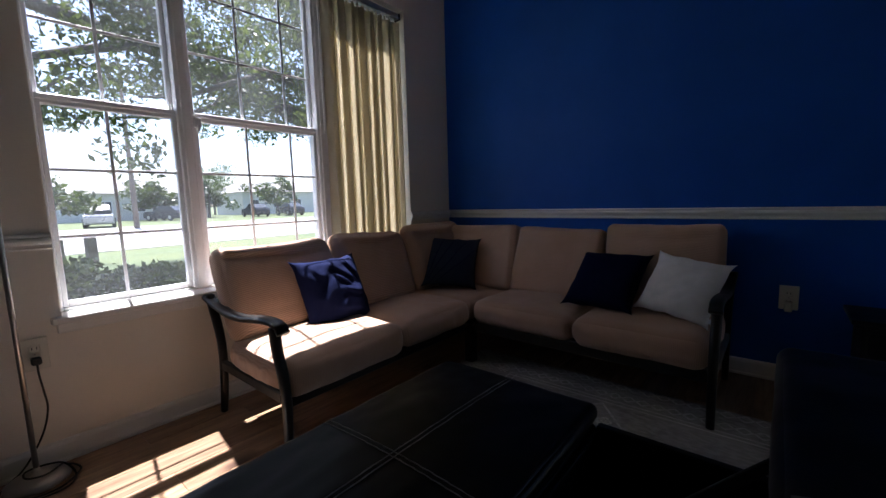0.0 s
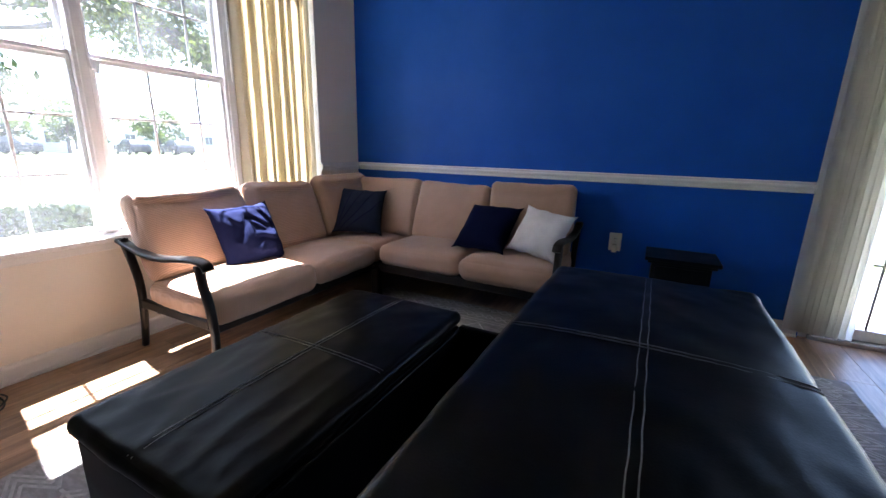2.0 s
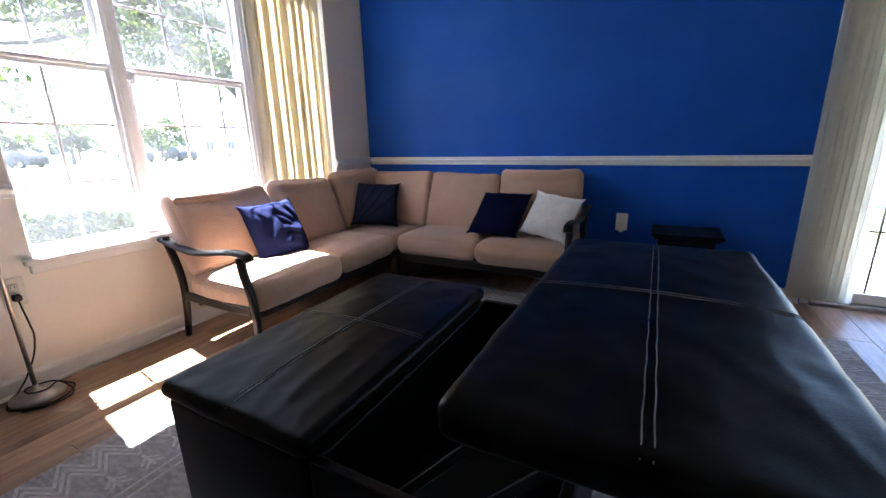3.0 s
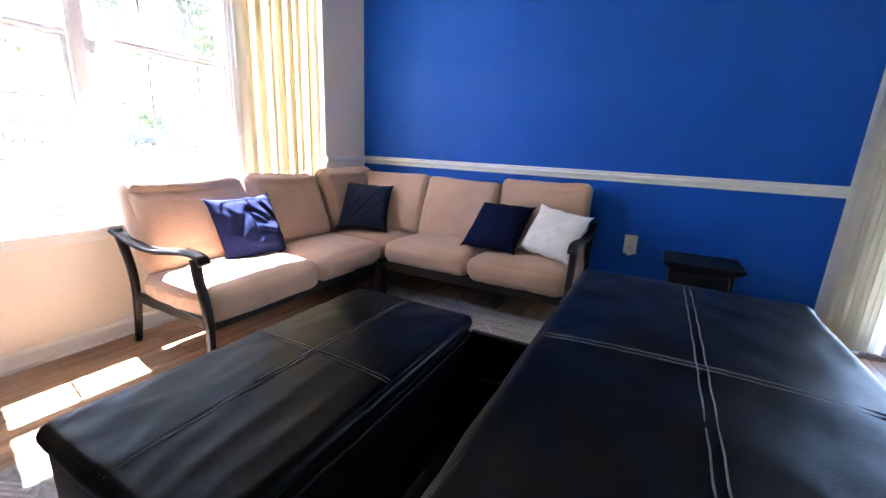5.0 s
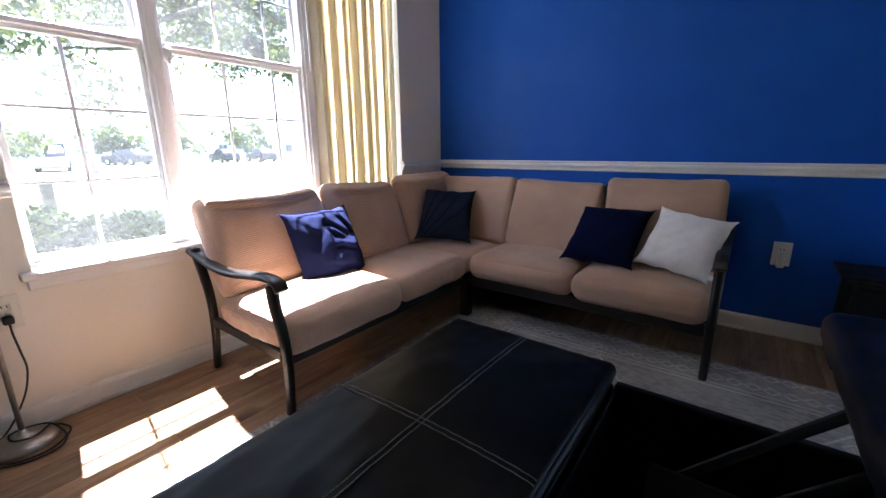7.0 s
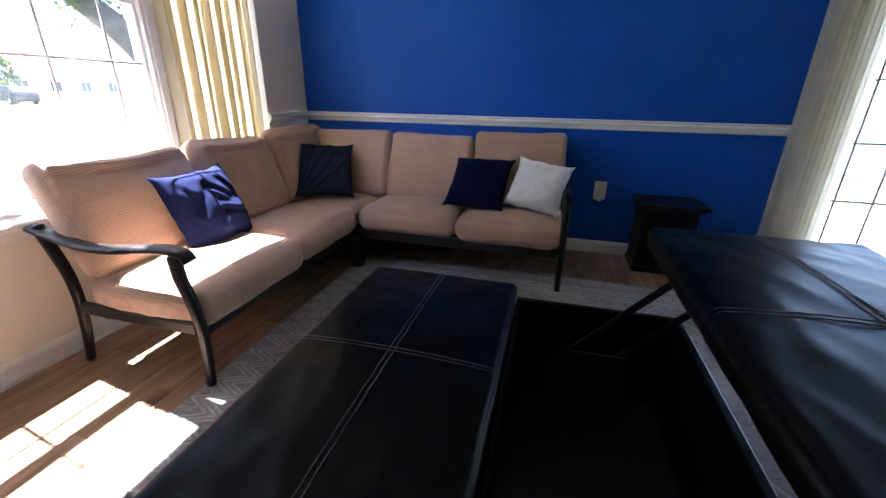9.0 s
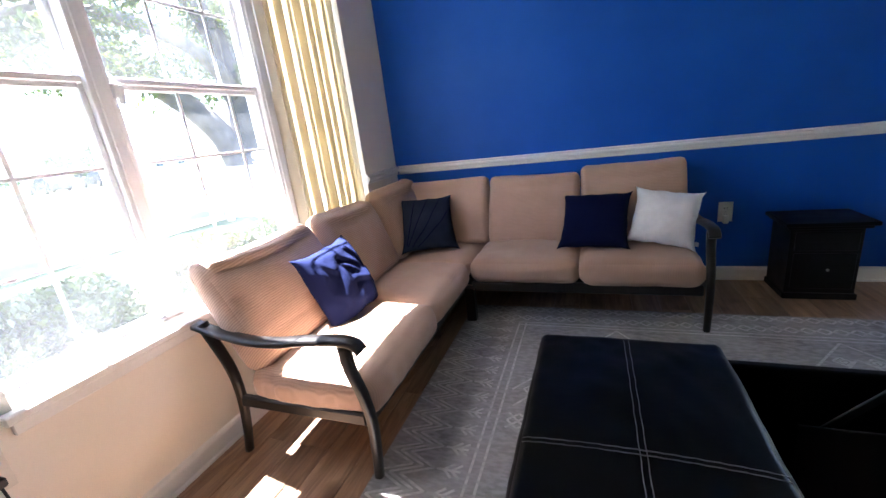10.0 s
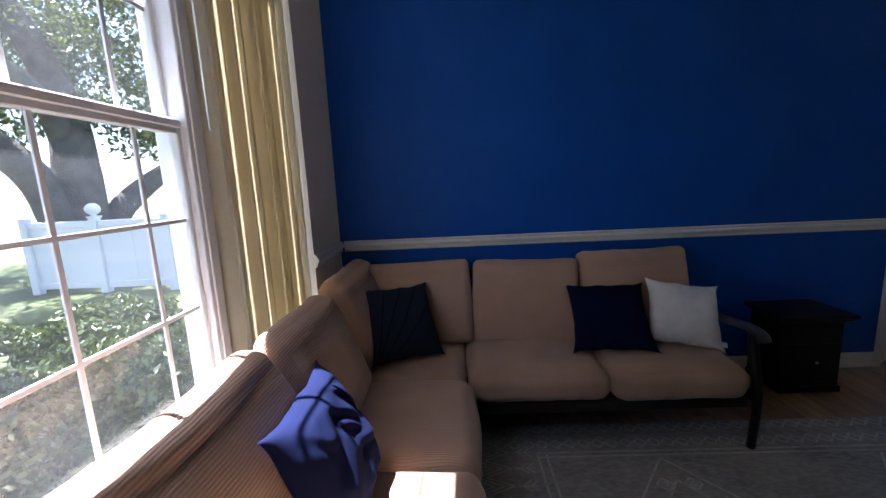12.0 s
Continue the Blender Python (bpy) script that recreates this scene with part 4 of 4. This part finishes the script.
for o in range(4):
    top = fy1 - o * 0.95
    for off in (0.0, 0.11):
        for sgn in (-1, 1):
            for k, base in enumerate((cx - 0.48, cx + 0.48)):
                field.append(((base, top - off * 1.25), (base + sgn * (0.47 - off * 0.2), top - 0.60 - off)))
                if off == 0.0:
                    for j in range(5):
                        f = (j + 0.7) / 5.6
                        px, py = base + sgn * 0.46 * f, top - 0.60 * f - 0.085
                        for r in (0.034, 0.014):
                            field += [((px - r, py), (px, py + r)), ((px, py + r), (px + r, py)), ((px + r, py), (px, py - r)), ((px, py - r), (px - r, py))]
    for k in range(int((fx1 - fx0) / 0.13)):
        px, py = fx0 + 0.07 + k * 0.13, top - 0.80
        r = 0.045
        field += [((px - r, py), (px, py + r)), ((px, py + r), (px + r, py)), ((px + r, py), (px, py - r)), ((px, py - r), (px - r, py)), ((px - r, py - r), (px + r, py + r)), ((px + r, py - r), (px - r, py + r))]
tagged(part("border_pattern", ribbons(zig, 0.010, RZ + 0.0085), M_RUGL, rug, "faded pale zigzag border"), kind="stuff")
tagged(part("arrow_pattern", ribbons(clip_in(rows_l, RX0, RX1, RY0, RY1), 0.010, RZ + 0.0085), M_RUGL, rug, "faded pale arrow motifs"), kind="stuff")
tagged(part("field_pattern", ribbons(clip_in(field, RX0, RX1, RY0, RY1), 0.010, RZ + 0.0085), M_RUGL, rug, "faded pale diamonds and lines"), kind="stuff")


# ---- outdoors ----
GZ = -0.25
structure("ground", boxes((-900, OUT - 0.001, -900, 900, GZ - 0.3, GZ), (OUT - 0.001, 900, 0.161, 900, GZ - 0.3, GZ)), M_GRASS, "sunlit lawn")
structure("road", boxes((-33, -13.5, -300, 300, GZ - 0.1, GZ + 0.02)), M_ROAD, "pale sunlit concrete road")
structure("patio", boxes((2.6, 6.4, 0.162, 2.6, GZ - 0.1, GZ + 0.16)), M_ROAD, "pale concrete patio slab")

structure("ground_bed", boxes((-2.7, OUT - 0.002, -6.0, 2.2, GZ - 0.1, GZ + 0.015), bevel=0.006), M_MULCH, "dark mulch bed along the house wall")


def leaf_cloud(name, pts, size, seed, material, parent, spread=0.5):
    """Many small folded leaves at the points."""
    r = np.random.RandomState(seed)
    n = len(pts)
    pts = np.asarray(pts)
    d = r.normal(size=(n, 3))
    d /= np.linalg.norm(d, axis=1)[:, None]
    e = np.cross(d, r.normal(size=(n, 3)))
    e /= np.linalg.norm(e, axis=1)[:, None]
    s = size * (1 - spread + 2 * spread * r.rand(n))[:, None]
    v = np.stack([pts - d * s, pts + e * s * 0.42, pts + d * s, pts - e * s * 0.42], 1).reshape(-1, 3)
    off = np.array(base_of(parent)) if parent is not None else 0
    me = bpy.data.meshes.new(name)
    me.from_pydata((v - off).tolist(), [], np.arange(4 * n).reshape(-1, 4).tolist())
    me.materials.append(material)
    ob = new(name, me)
    ob.parent = parent
    return ob


def clumps(r, centres, radius, per):
    out = []
    for c in centres:
        k = r.normal(size=(per, 3))
        k /= np.linalg.norm(k, axis=1)[:, None]
        out.append(np.asarray(c) + k * radius * np.array([1, 1, 0.7]) * (0.45 + 0.6 * r.rand(per, 1)))
    return np.concatenate(out)


def shrub(x0, x1, y0, y1, z1, n, seed, leaf, label, name="shrub"):
    r = np.random.RandomState(seed)
    ob = thing(name, ((x0 + x1) / 2, (y0 + y1) / 2, GZ), label, "shrub", "shrubs by the house")
    k = max(6, int((x1 - x0) * (y1 - y0) * 22))
    cs = np.stack([x0 + (x1 - x0) * r.rand(k), y0 + (y1 - y0) * r.rand(k), GZ + 0.12 + (z1 - GZ - 0.28) * r.rand(k) ** 0.6], 1)
    leaf_cloud("foliage", clumps(r, cs, 0.20, max(20, n // k)), leaf, seed, M_HEDGE, ob)
    bm = bmesh.new()
    for c in cs[::2]:
        tube(spline([((x0 + x1) / 2 * 0.3 + c[0] * 0.7, c[1], GZ), ((x0 + x1) / 2 * 0.2 + c[0] * 0.8, c[1] + 0.03, (GZ + c[2]) / 2), tuple(c)], 3), 0.008, 5, bm)
    tagged(part("stems", bm, M_BARK, ob), kind="stuff")
    return ob


shrub(-1.75, -0.75, -4.6, -3.5, 0.84, 9000, 1, 0.030, "leafy green hedge shrub outside the window")
shrub(-1.80, -0.72, -3.5, -2.5, 0.90, 17000, 2, 0.024, "leafy green hedge shrub outside the window")
shrub(-1.75, -0.75, -2.5, -1.5, 0.84, 17000, 3, 0.024, "leafy green hedge shrub outside the window")
shrub(-1.85, -0.95, -1.5, -0.6, 0.58, 11000, 4, 0.024, "leafy green hedge shrub outside the window")
shrub(-3.2, -2.0, 0.6, 1.6, 0.34, 9000, 5, 0.034, "dark green shrub before the white fence")
shrub(-2.0, -0.8, 0.5, 1.5, 0.30, 8000, 6, 0.032, "dark green shrub before the white fence")
shrub(-2.4, -1.1, -0.55, 0.55, 0.26, 9000, 12, 0.030, "low green shrub in the bed by the wall")
for i, (x, y, a) in enumerate(((-0.62, -2.02, 8), (-0.66, -2.34, -6), (-0.95, -2.2, 15))):
    placed("stepping_stone", boxes((-0.14, 0.14, -0.11, 0.11, 0, 0.10), bevel=0.01), pose(x, y, GZ, 0, 0, a), M_PAVER, "tan concrete stepping stone by the wall", "paving stone", "stepping stones", False)


def fence(name, x0, y0, x1, y1, top, span, label, lattice=0.0, balls=None):
    """A vinyl fence of posts with ball finials, rails and boards."""
    ob = thing(name, (x0, y0, GZ), label, "fence")
    a, b = Vector((x0, y0, 0)), Vector((x1, y1, 0))
    d = (b - a).normalized()
    L = (b - a).length
    n = max(1, round(L / span))
    ang = math.degrees(math.atan2(d.y, d.x))

    def lay(bm):
        bmesh.ops.transform(bm, matrix=pose(x0, y0, 0, 0, 0, ang), verts=bm.verts)
        return bm

    for k in range(n + 1):
        u = L * k / n
        post = part("post", lay(boxes((u - 0.06, u + 0.06, -0.06, 0.06, GZ, top + 0.02), (u - 0.075, u + 0.075, -0.075, 0.075, top + 0.021, top + 0.05), bevel=0.006)), M_FENCE, ob)
        if balls is None or k in balls:
            part("finial", lay(turned([(0.045, top + 0.051), (0.035, top + 0.07), (0.085, top + 0.10), (0.105, top + 0.15), (0.095, top + 0.20), (0.05, top + 0.245), (0.005, top + 0.255)], (u, 0, 0), 18)), M_FENCE, post, smooth=True)
    for k in range(n):
        u0, u1 = L * k / n + 0.061, L * (k + 1) / n - 0.061
        for z in (GZ + 0.08, top - lattice - 0.12):
            part("rail", lay(boxes((u0, u1, -0.03, 0.03, z, z + 0.10), bevel=0.006)), M_FENCE, ob)
        m = int((u1 - u0) / 0.5)
        w = (u1 - u0) / m
        for j in range(m):
            part("board", lay(boxes((u0 + j * w + 0.002, u0 + (j + 1) * w - 0.002, -0.012, 0.012, GZ + 0.181, top - lattice - 0.121))), M_FENCE, ob)
        if lattice:
            bm = bmesh.new()
            s = 0.11
            for j in range(-int(lattice / s) - 1, int((u1 - u0) / s) + 1):
                for sg in (1, -1):
                    p0 = Vector((u0 + j * s + (0 if sg > 0 else lattice), 0.004 * sg, top - lattice - 0.02))
                    p1 = Vector((u0 + j * s + (lattice if sg > 0 else 0), 0.004 * sg, top - 0.02))
                    if u0 < min(p0.x, p1.x) and max(p0.x, p1.x) < u1:
                        swept([p0, (p0 + p1) / 2, p1], 0.03, 0.006, (1, 0, -sg), bm)
            part("lattice", lay(bm), M_FENCE, ob, "crossed white lattice")
            part("top_rail", lay(boxes((u0, u1, -0.03, 0.03, top - 0.02, top + 0.03), bevel=0.006)), M_FENCE, ob)
    return ob


fence("fence", -6.2, 3.8, -0.4, 3.8, 0.95, 1.16, "white vinyl fence with a ball finial by the lawn", 0.0, (1,))
fence("fence", 1.0, 6.2, 9.5, 6.2, 1.25, 2.1, "white vinyl fence with a lattice top behind the patio", 0.38)
shrub(3.6, 5.2, 6.5, 7.6, 1.9, 5200, 9, 0.07, "green leafy shrub behind the lattice fence")
shrub(5.2, 7.0, 6.6, 7.8, 2.3, 5200, 10, 0.07, "green leafy shrub behind the lattice fence")


# the oak behind the fence: several limbs low down, a wide crown over the lawn
oak = thing("oak_tree", (-7.2, 5.2, GZ), "large spreading oak with several grey limbs", "tree")
rt = random.Random(11)
trunk = bmesh.new()
BOUGHS = [
    ([(-7.0, 5.3, GZ), (-7.05, 5.25, 0.9), (-7.3, 5.0, 1.9), (-8.1, 4.3, 3.0), (-8.6, 2.6, 4.0), (-8.7, 0.2, 4.6), (-8.6, -2.4, 5.0)], 0.34),
    ([(-7.0, 5.6, GZ), (-6.95, 5.6, 1.0), (-6.9, 5.65, 2.0), (-7.0, 5.7, 3.2), (-7.4, 5.4, 4.8), (-7.9, 4.6, 6.4)], 0.48),
    ([(-6.8, 5.8, 0.3), (-6.5, 6.2, 1.1), (-6.0, 6.9, 1.8), (-5.4, 7.8, 2.4), (-5.0, 8.8, 3.3)], 0.26),
    ([(-7.0, 5.6, 2.4), (-6.7, 5.0, 3.1), (-6.5, 3.8, 3.6), (-6.6, 2.0, 3.9), (-6.9, 0.2, 4.2)], 0.20),
    ([(-8.3, 3.5, 3.5), (-9.2, 2.2, 4.2), (-10.4, 0.6, 4.8)], 0.16),
    ([(-8.7, 0.2, 4.6), (-8.2, -0.8, 4.1), (-7.9, -1.9, 3.6), (-7.8, -2.7, 3.4)], 0.10),
    ([(-6.6, 2.0, 3.9), (-6.4, 1.1, 3.5), (-6.6, 0.3, 3.15), (-6.9, -0.4, 3.05)], 0.07),
    # unseen bough, added to hold leaves that shade the hedge
    ([(-6.9, 0.2, 4.2), (-5.9, -0.7, 4.8), (-4.6, -1.4, 5.2), (-3.4, -2.2, 5.1)], 0.09),
    ([(-8.6, 2.6, 4.0), (-9.0, 1.6, 3.5), (-9.1, 0.8, 3.2), (-9.5, -0.2, 3.1)], 0.08),
]
for pts, r0 in BOUGHS:
    tube(spline(pts, 6), r0, 12, trunk, lambda t: 1.15 - 0.85 * t)
part("trunk", trunk, M_BARK, oak, "rough grey bark", smooth=True)
r = np.random.RandomState(7)
cs = []
while len(cs) < 430:
    x, y = r.uniform(-11.5, -5.6), r.uniform(-8.0, 9.5)
    low = 2.85 + 0.5 * math.sin(y * 1.7) + 0.35 * math.sin(x * 2.3 + y) - 0.10 * (x + 8)
    z = r.uniform(low, min(8.3, -x * 0.95 + 0.6))
    if noise.noise(Vector((x * 0.6, y * 0.6, z * 0.7))) > -0.22:
        cs.append((x, y, z))
# leaves of an added bough, out of view, that shade the hedge
while len(cs) < 500:
    x, y = r.uniform(-4.5, -2.75), r.uniform(-4.8, 0.4)
    cs.append((x, y, r.uniform(4.5, min(5.6, -2.27 * x - 1.3))))
leaf_cloud("crown", clumps(r, cs, 0.60, 230), 0.066, 7, M_LEAF, oak)
tw = bmesh.new()
for c in cs[::5]:
    e = Vector(c)
    tube(spline([e + Vector((rt.uniform(-.5, .5), rt.uniform(-.6, .6), 0.4)), e + Vector((0, 0, 0.15)), e - Vector((rt.uniform(-.4, .4), rt.uniform(-.4, .4), 0.25))], 3), 0.02, 5, tw)
tagged(part("twigs", tw, M_BARK, oak), kind="stuff")


# far side of the road
def car(x, y, ang, paint, label, tall=0.0):
    """A parked car: body, glasshouse, wheels, lights."""
    ob = thing("car", (x, y, GZ), label, "car", "parked cars")

    def lay(bm):
        bmesh.ops.transform(bm, matrix=pose(x, y, GZ + 0.02, 0, 0, ang), verts=bm.verts)
        return bm

    def hull(secs):
        bm = bmesh.new()
        rings = []
        for u, w, z0, z1 in secs:
            rings.append([bm.verts.new(v) for v in ((u, -w, z0), (u, w, z0), (u, w * 0.96, z1), (u, -w * 0.96, z1))])
        for a, b in zip(rings, rings[1:]):
            for i in range(4):
                bm.faces.new((a[i], a[(i + 1) % 4], b[(i + 1) % 4], b[i]))
        bm.faces.new(rings[0][::-1])
        bm.faces.new(rings[-1])
        bmesh.ops.bevel(bm, geom=list(bm.edges), offset=0.04, segments=2, affect="EDGES")
        return bm

    body = part("body", lay(hull([(-2.2, 0.78, 0.35, 0.75), (-2.0, 0.86, 0.25, 0.90), (-0.9, 0.88, 0.22, 0.95), (1.5, 0.88, 0.22, 0.97), (2.1, 0.84, 0.25, 0.93), (2.2, 0.78, 0.35, 0.80)])), paint, ob, smooth=False)
    part("glasshouse", lay(hull([(-1.0, 0.72, 0.93, 0.98), (-0.3, 0.68, 0.95, 1.42 + tall), (1.2, 0.68, 0.95, 1.45 + tall), (1.9, 0.72, 0.93, 1.0 + tall * 1.4)])), M_PANE, ob, "dark car windows")
    part("roof", lay(boxes((-0.25, 1.2, -0.62, 0.62, 1.42 + tall, 1.47 + tall), bevel=0.02)), paint, ob)
    for u in (-1.35, 1.35):
        for s in (-0.80, 0.80):
            wl = part("wheel", lay(turned([(0.32, -0.1), (0.34, -0.07), (0.34, 0.07), (0.32, 0.1)], (u, s, 0.33), 18, "Y")), M_TYRE, ob)
            part("rim", lay(turned([(0.20, -0.105), (0.20, 0.105)], (u, s, 0.33), 14, "Y")), M_ALU, wl)
    for s in (-0.62, 0.62):
        part("headlight", lay(boxes((-2.23, -2.17, s - 0.14, s + 0.14, 0.62, 0.74), bevel=0.01)), M_PLATE, ob)
    return ob


car(-36.5, 4.0, -12, M_SILVER, "silver family car parked across the road", 0.18)
car(-46.0, 11.0, 25, M_DARKCAR, "dark saloon car parked across the road")
car(-44.0, 19.2, -5, M_DARKCAR, "dark saloon car parked across the road")
car(-42.5, 22.6, -5, M_DARKCAR, "dark saloon car parked across the road")


def house(x, y, wx, wy, h, label, nwin):
    ob = thing("house", (x, y, GZ), label, "house", "houses across the road")
    wall = part("wall", boxes((x - wx / 2, x + wx / 2, y - wy / 2, y + wy / 2, GZ, GZ + h)), M_HOUSE, ob)
    bm = bmesh.new()
    e, z = 0.5, GZ + h
    v = [bm.verts.new(p) for p in ((x - wx / 2 - e, y - wy / 2 - e, z), (x + wx / 2 + e, y - wy / 2 - e, z), (x + wx / 2 + e, y + wy / 2 + e, z), (x - wx / 2 - e, y + wy / 2 + e, z), (x, y - wy / 2 + 1.5, z + 1.7), (x, y + wy / 2 - 1.5, z + 1.7))]
    for f in ((0, 1, 4), (1, 2, 5, 4), (2, 3, 5), (3, 0, 4, 5), (3, 2, 1, 0)):
        bm.faces.new([v[i] for i in f])
    part("roof", bm, M_ROOF, ob, "grey shingle roof")
    for k in range(nwin):
        yy = y - wy / 2 + wy * (k + 0.5) / nwin
        wd = part("window", boxes((x + wx / 2 + 0.001, x + wx / 2 + 0.08, yy - 0.65, yy + 0.65, GZ + 0.9, GZ + 2.2), bevel=0.01), M_FENCE, ob)
        part("pane", boxes((x + wx / 2 + 0.081, x + wx / 2 + 0.09, yy - 0.55, yy - 0.03, GZ + 1.0, GZ + 2.1), (x + wx / 2 + 0.081, x + wx / 2 + 0.09, yy + 0.03, yy + 0.55, GZ + 1.0, GZ + 2.1)), M_PANE, wd)
    return ob


house(-58, 10.5, 9, 15, 3.0, "low pale house across the road", 5)
house(-60, 33, 9, 20, 3.2, "low pale house across the road", 6)
house(-62, -16, 9, 18, 3.0, "low pale house across the road", 5)

for y in (-1.35, -0.75):
    placed("post", boxes((-0.10, 0.10, -0.10, 0.10, 0, 0.62), bevel=0.02), pose(-10.6, y, GZ, 0, 0, 12), M_POST, "squat weathered wooden post on the lawn", "post", "lawn posts", False)
pole = thing("utility_pole", (-30.0, 4.7, GZ), "tall plain utility pole across the road", "pole")
part("shaft", tube([Vector((-30, 4.7, GZ)), Vector((-30, 4.7, 4)), Vector((-30, 4.7, 9))], 0.17, 10, None, lambda t: 1 - 0.35 * t), M_POST, pole)
part("crossarm", boxes((-30.06, -29.94, 3.6, 5.8, 8.3, 8.42), bevel=0.01), M_POST, pole)


def far_tree(x, y, h, rad, seed, label):
    ob = thing("tree", (x, y, GZ), label, "tree", "trees across the road")
    part("trunk", tube(spline([(x, y, GZ), (x + 0.1, y, h * 0.3), (x, y + 0.2, h * 0.65)], 4), 0.16, 8, None, lambda t: 1.1 - 0.7 * t), M_BARK, ob)
    r = np.random.RandomState(seed)
    c = [(x + r.normal() * rad * 0.5, y + r.normal() * rad * 0.5, GZ + h * 0.62 + r.normal() * h * 0.17) for _ in range(26)]
    leaf_cloud("crown", clumps(r, c, rad * 0.36, 90), 0.20, seed, M_HEDGE, ob)
    return ob


far_tree(-25, -0.4, 2.9, 1.7, 31, "round green bush tree across the road")
far_tree(-27, -3.0, 3.4, 1.9, 32, "round green bush tree across the road")
far_tree(-48, 10.5, 4.2, 2.2, 33, "leafy tree by the far houses")
far_tree(-50, 16.5, 4.4, 2.4, 34, "leafy tree by the far houses")
far_tree(-49, 24.5, 4.6, 2.4, 35, "leafy tree by the far houses")
far_tree(-66, 2.0, 7.5, 4.0, 36, "leafy tree by the far houses")
far_tree(-68, 24.0, 8.0, 4.2, 37, "leafy tree by the far houses")


# ---- the plank floor ----
floor = structure("floor", boxes((OUT, EX + 0.2, SY - 0.2, 0.16, -0.2, -0.004)), M_GAP, "brown wood-look laminate plank floor")
PW, PL = 0.155, 1.22
plank_data = {}


def plank_mesh(w, l):
    key = (round(w, 3), round(l, 3))
    if key not in plank_data:
        bm = boxes((-w / 2 + 0.0006, w / 2 - 0.0006, -l / 2 + 0.0006, l / 2 - 0.0006, -0.004, 0.006))
        top = [e for e in bm.edges if all(v.co.z > 0 for v in e.verts)]
        bmesh.ops.bevel(bm, geom=top, offset=0.0012, segments=1, affect="EDGES")
        me = bpy.data.meshes.new("plank")
        bm.to_mesh(me)
        bm.free()
        me.materials.append(M_PLANK)
        plank_data[key] = me
    return plank_data[key]


rp = random.Random(5)
x = 0.0
while x < EX - 0.01:
    w = min(PW, EX - x)
    y = -rp.choice((0.3, 0.5, 0.7, 0.9, 1.1))
    cuts = [0.0]
    while y > SY:
        cuts.append(y)
        y -= PL
    cuts.append(SY)
    for a, b in zip(cuts, cuts[1:]):
        ob = new("plank", plank_mesh(w, a - b))
        ob.parent = floor
        ob.location = (x + w / 2, (a + b) / 2, 0)
    x += PW
# threshold strip between the planks and the door
part("door_sill_board", boxes((D0, D1, 0.0, 0.0195, -0.004, 0.006)), M_PLANK, floor)
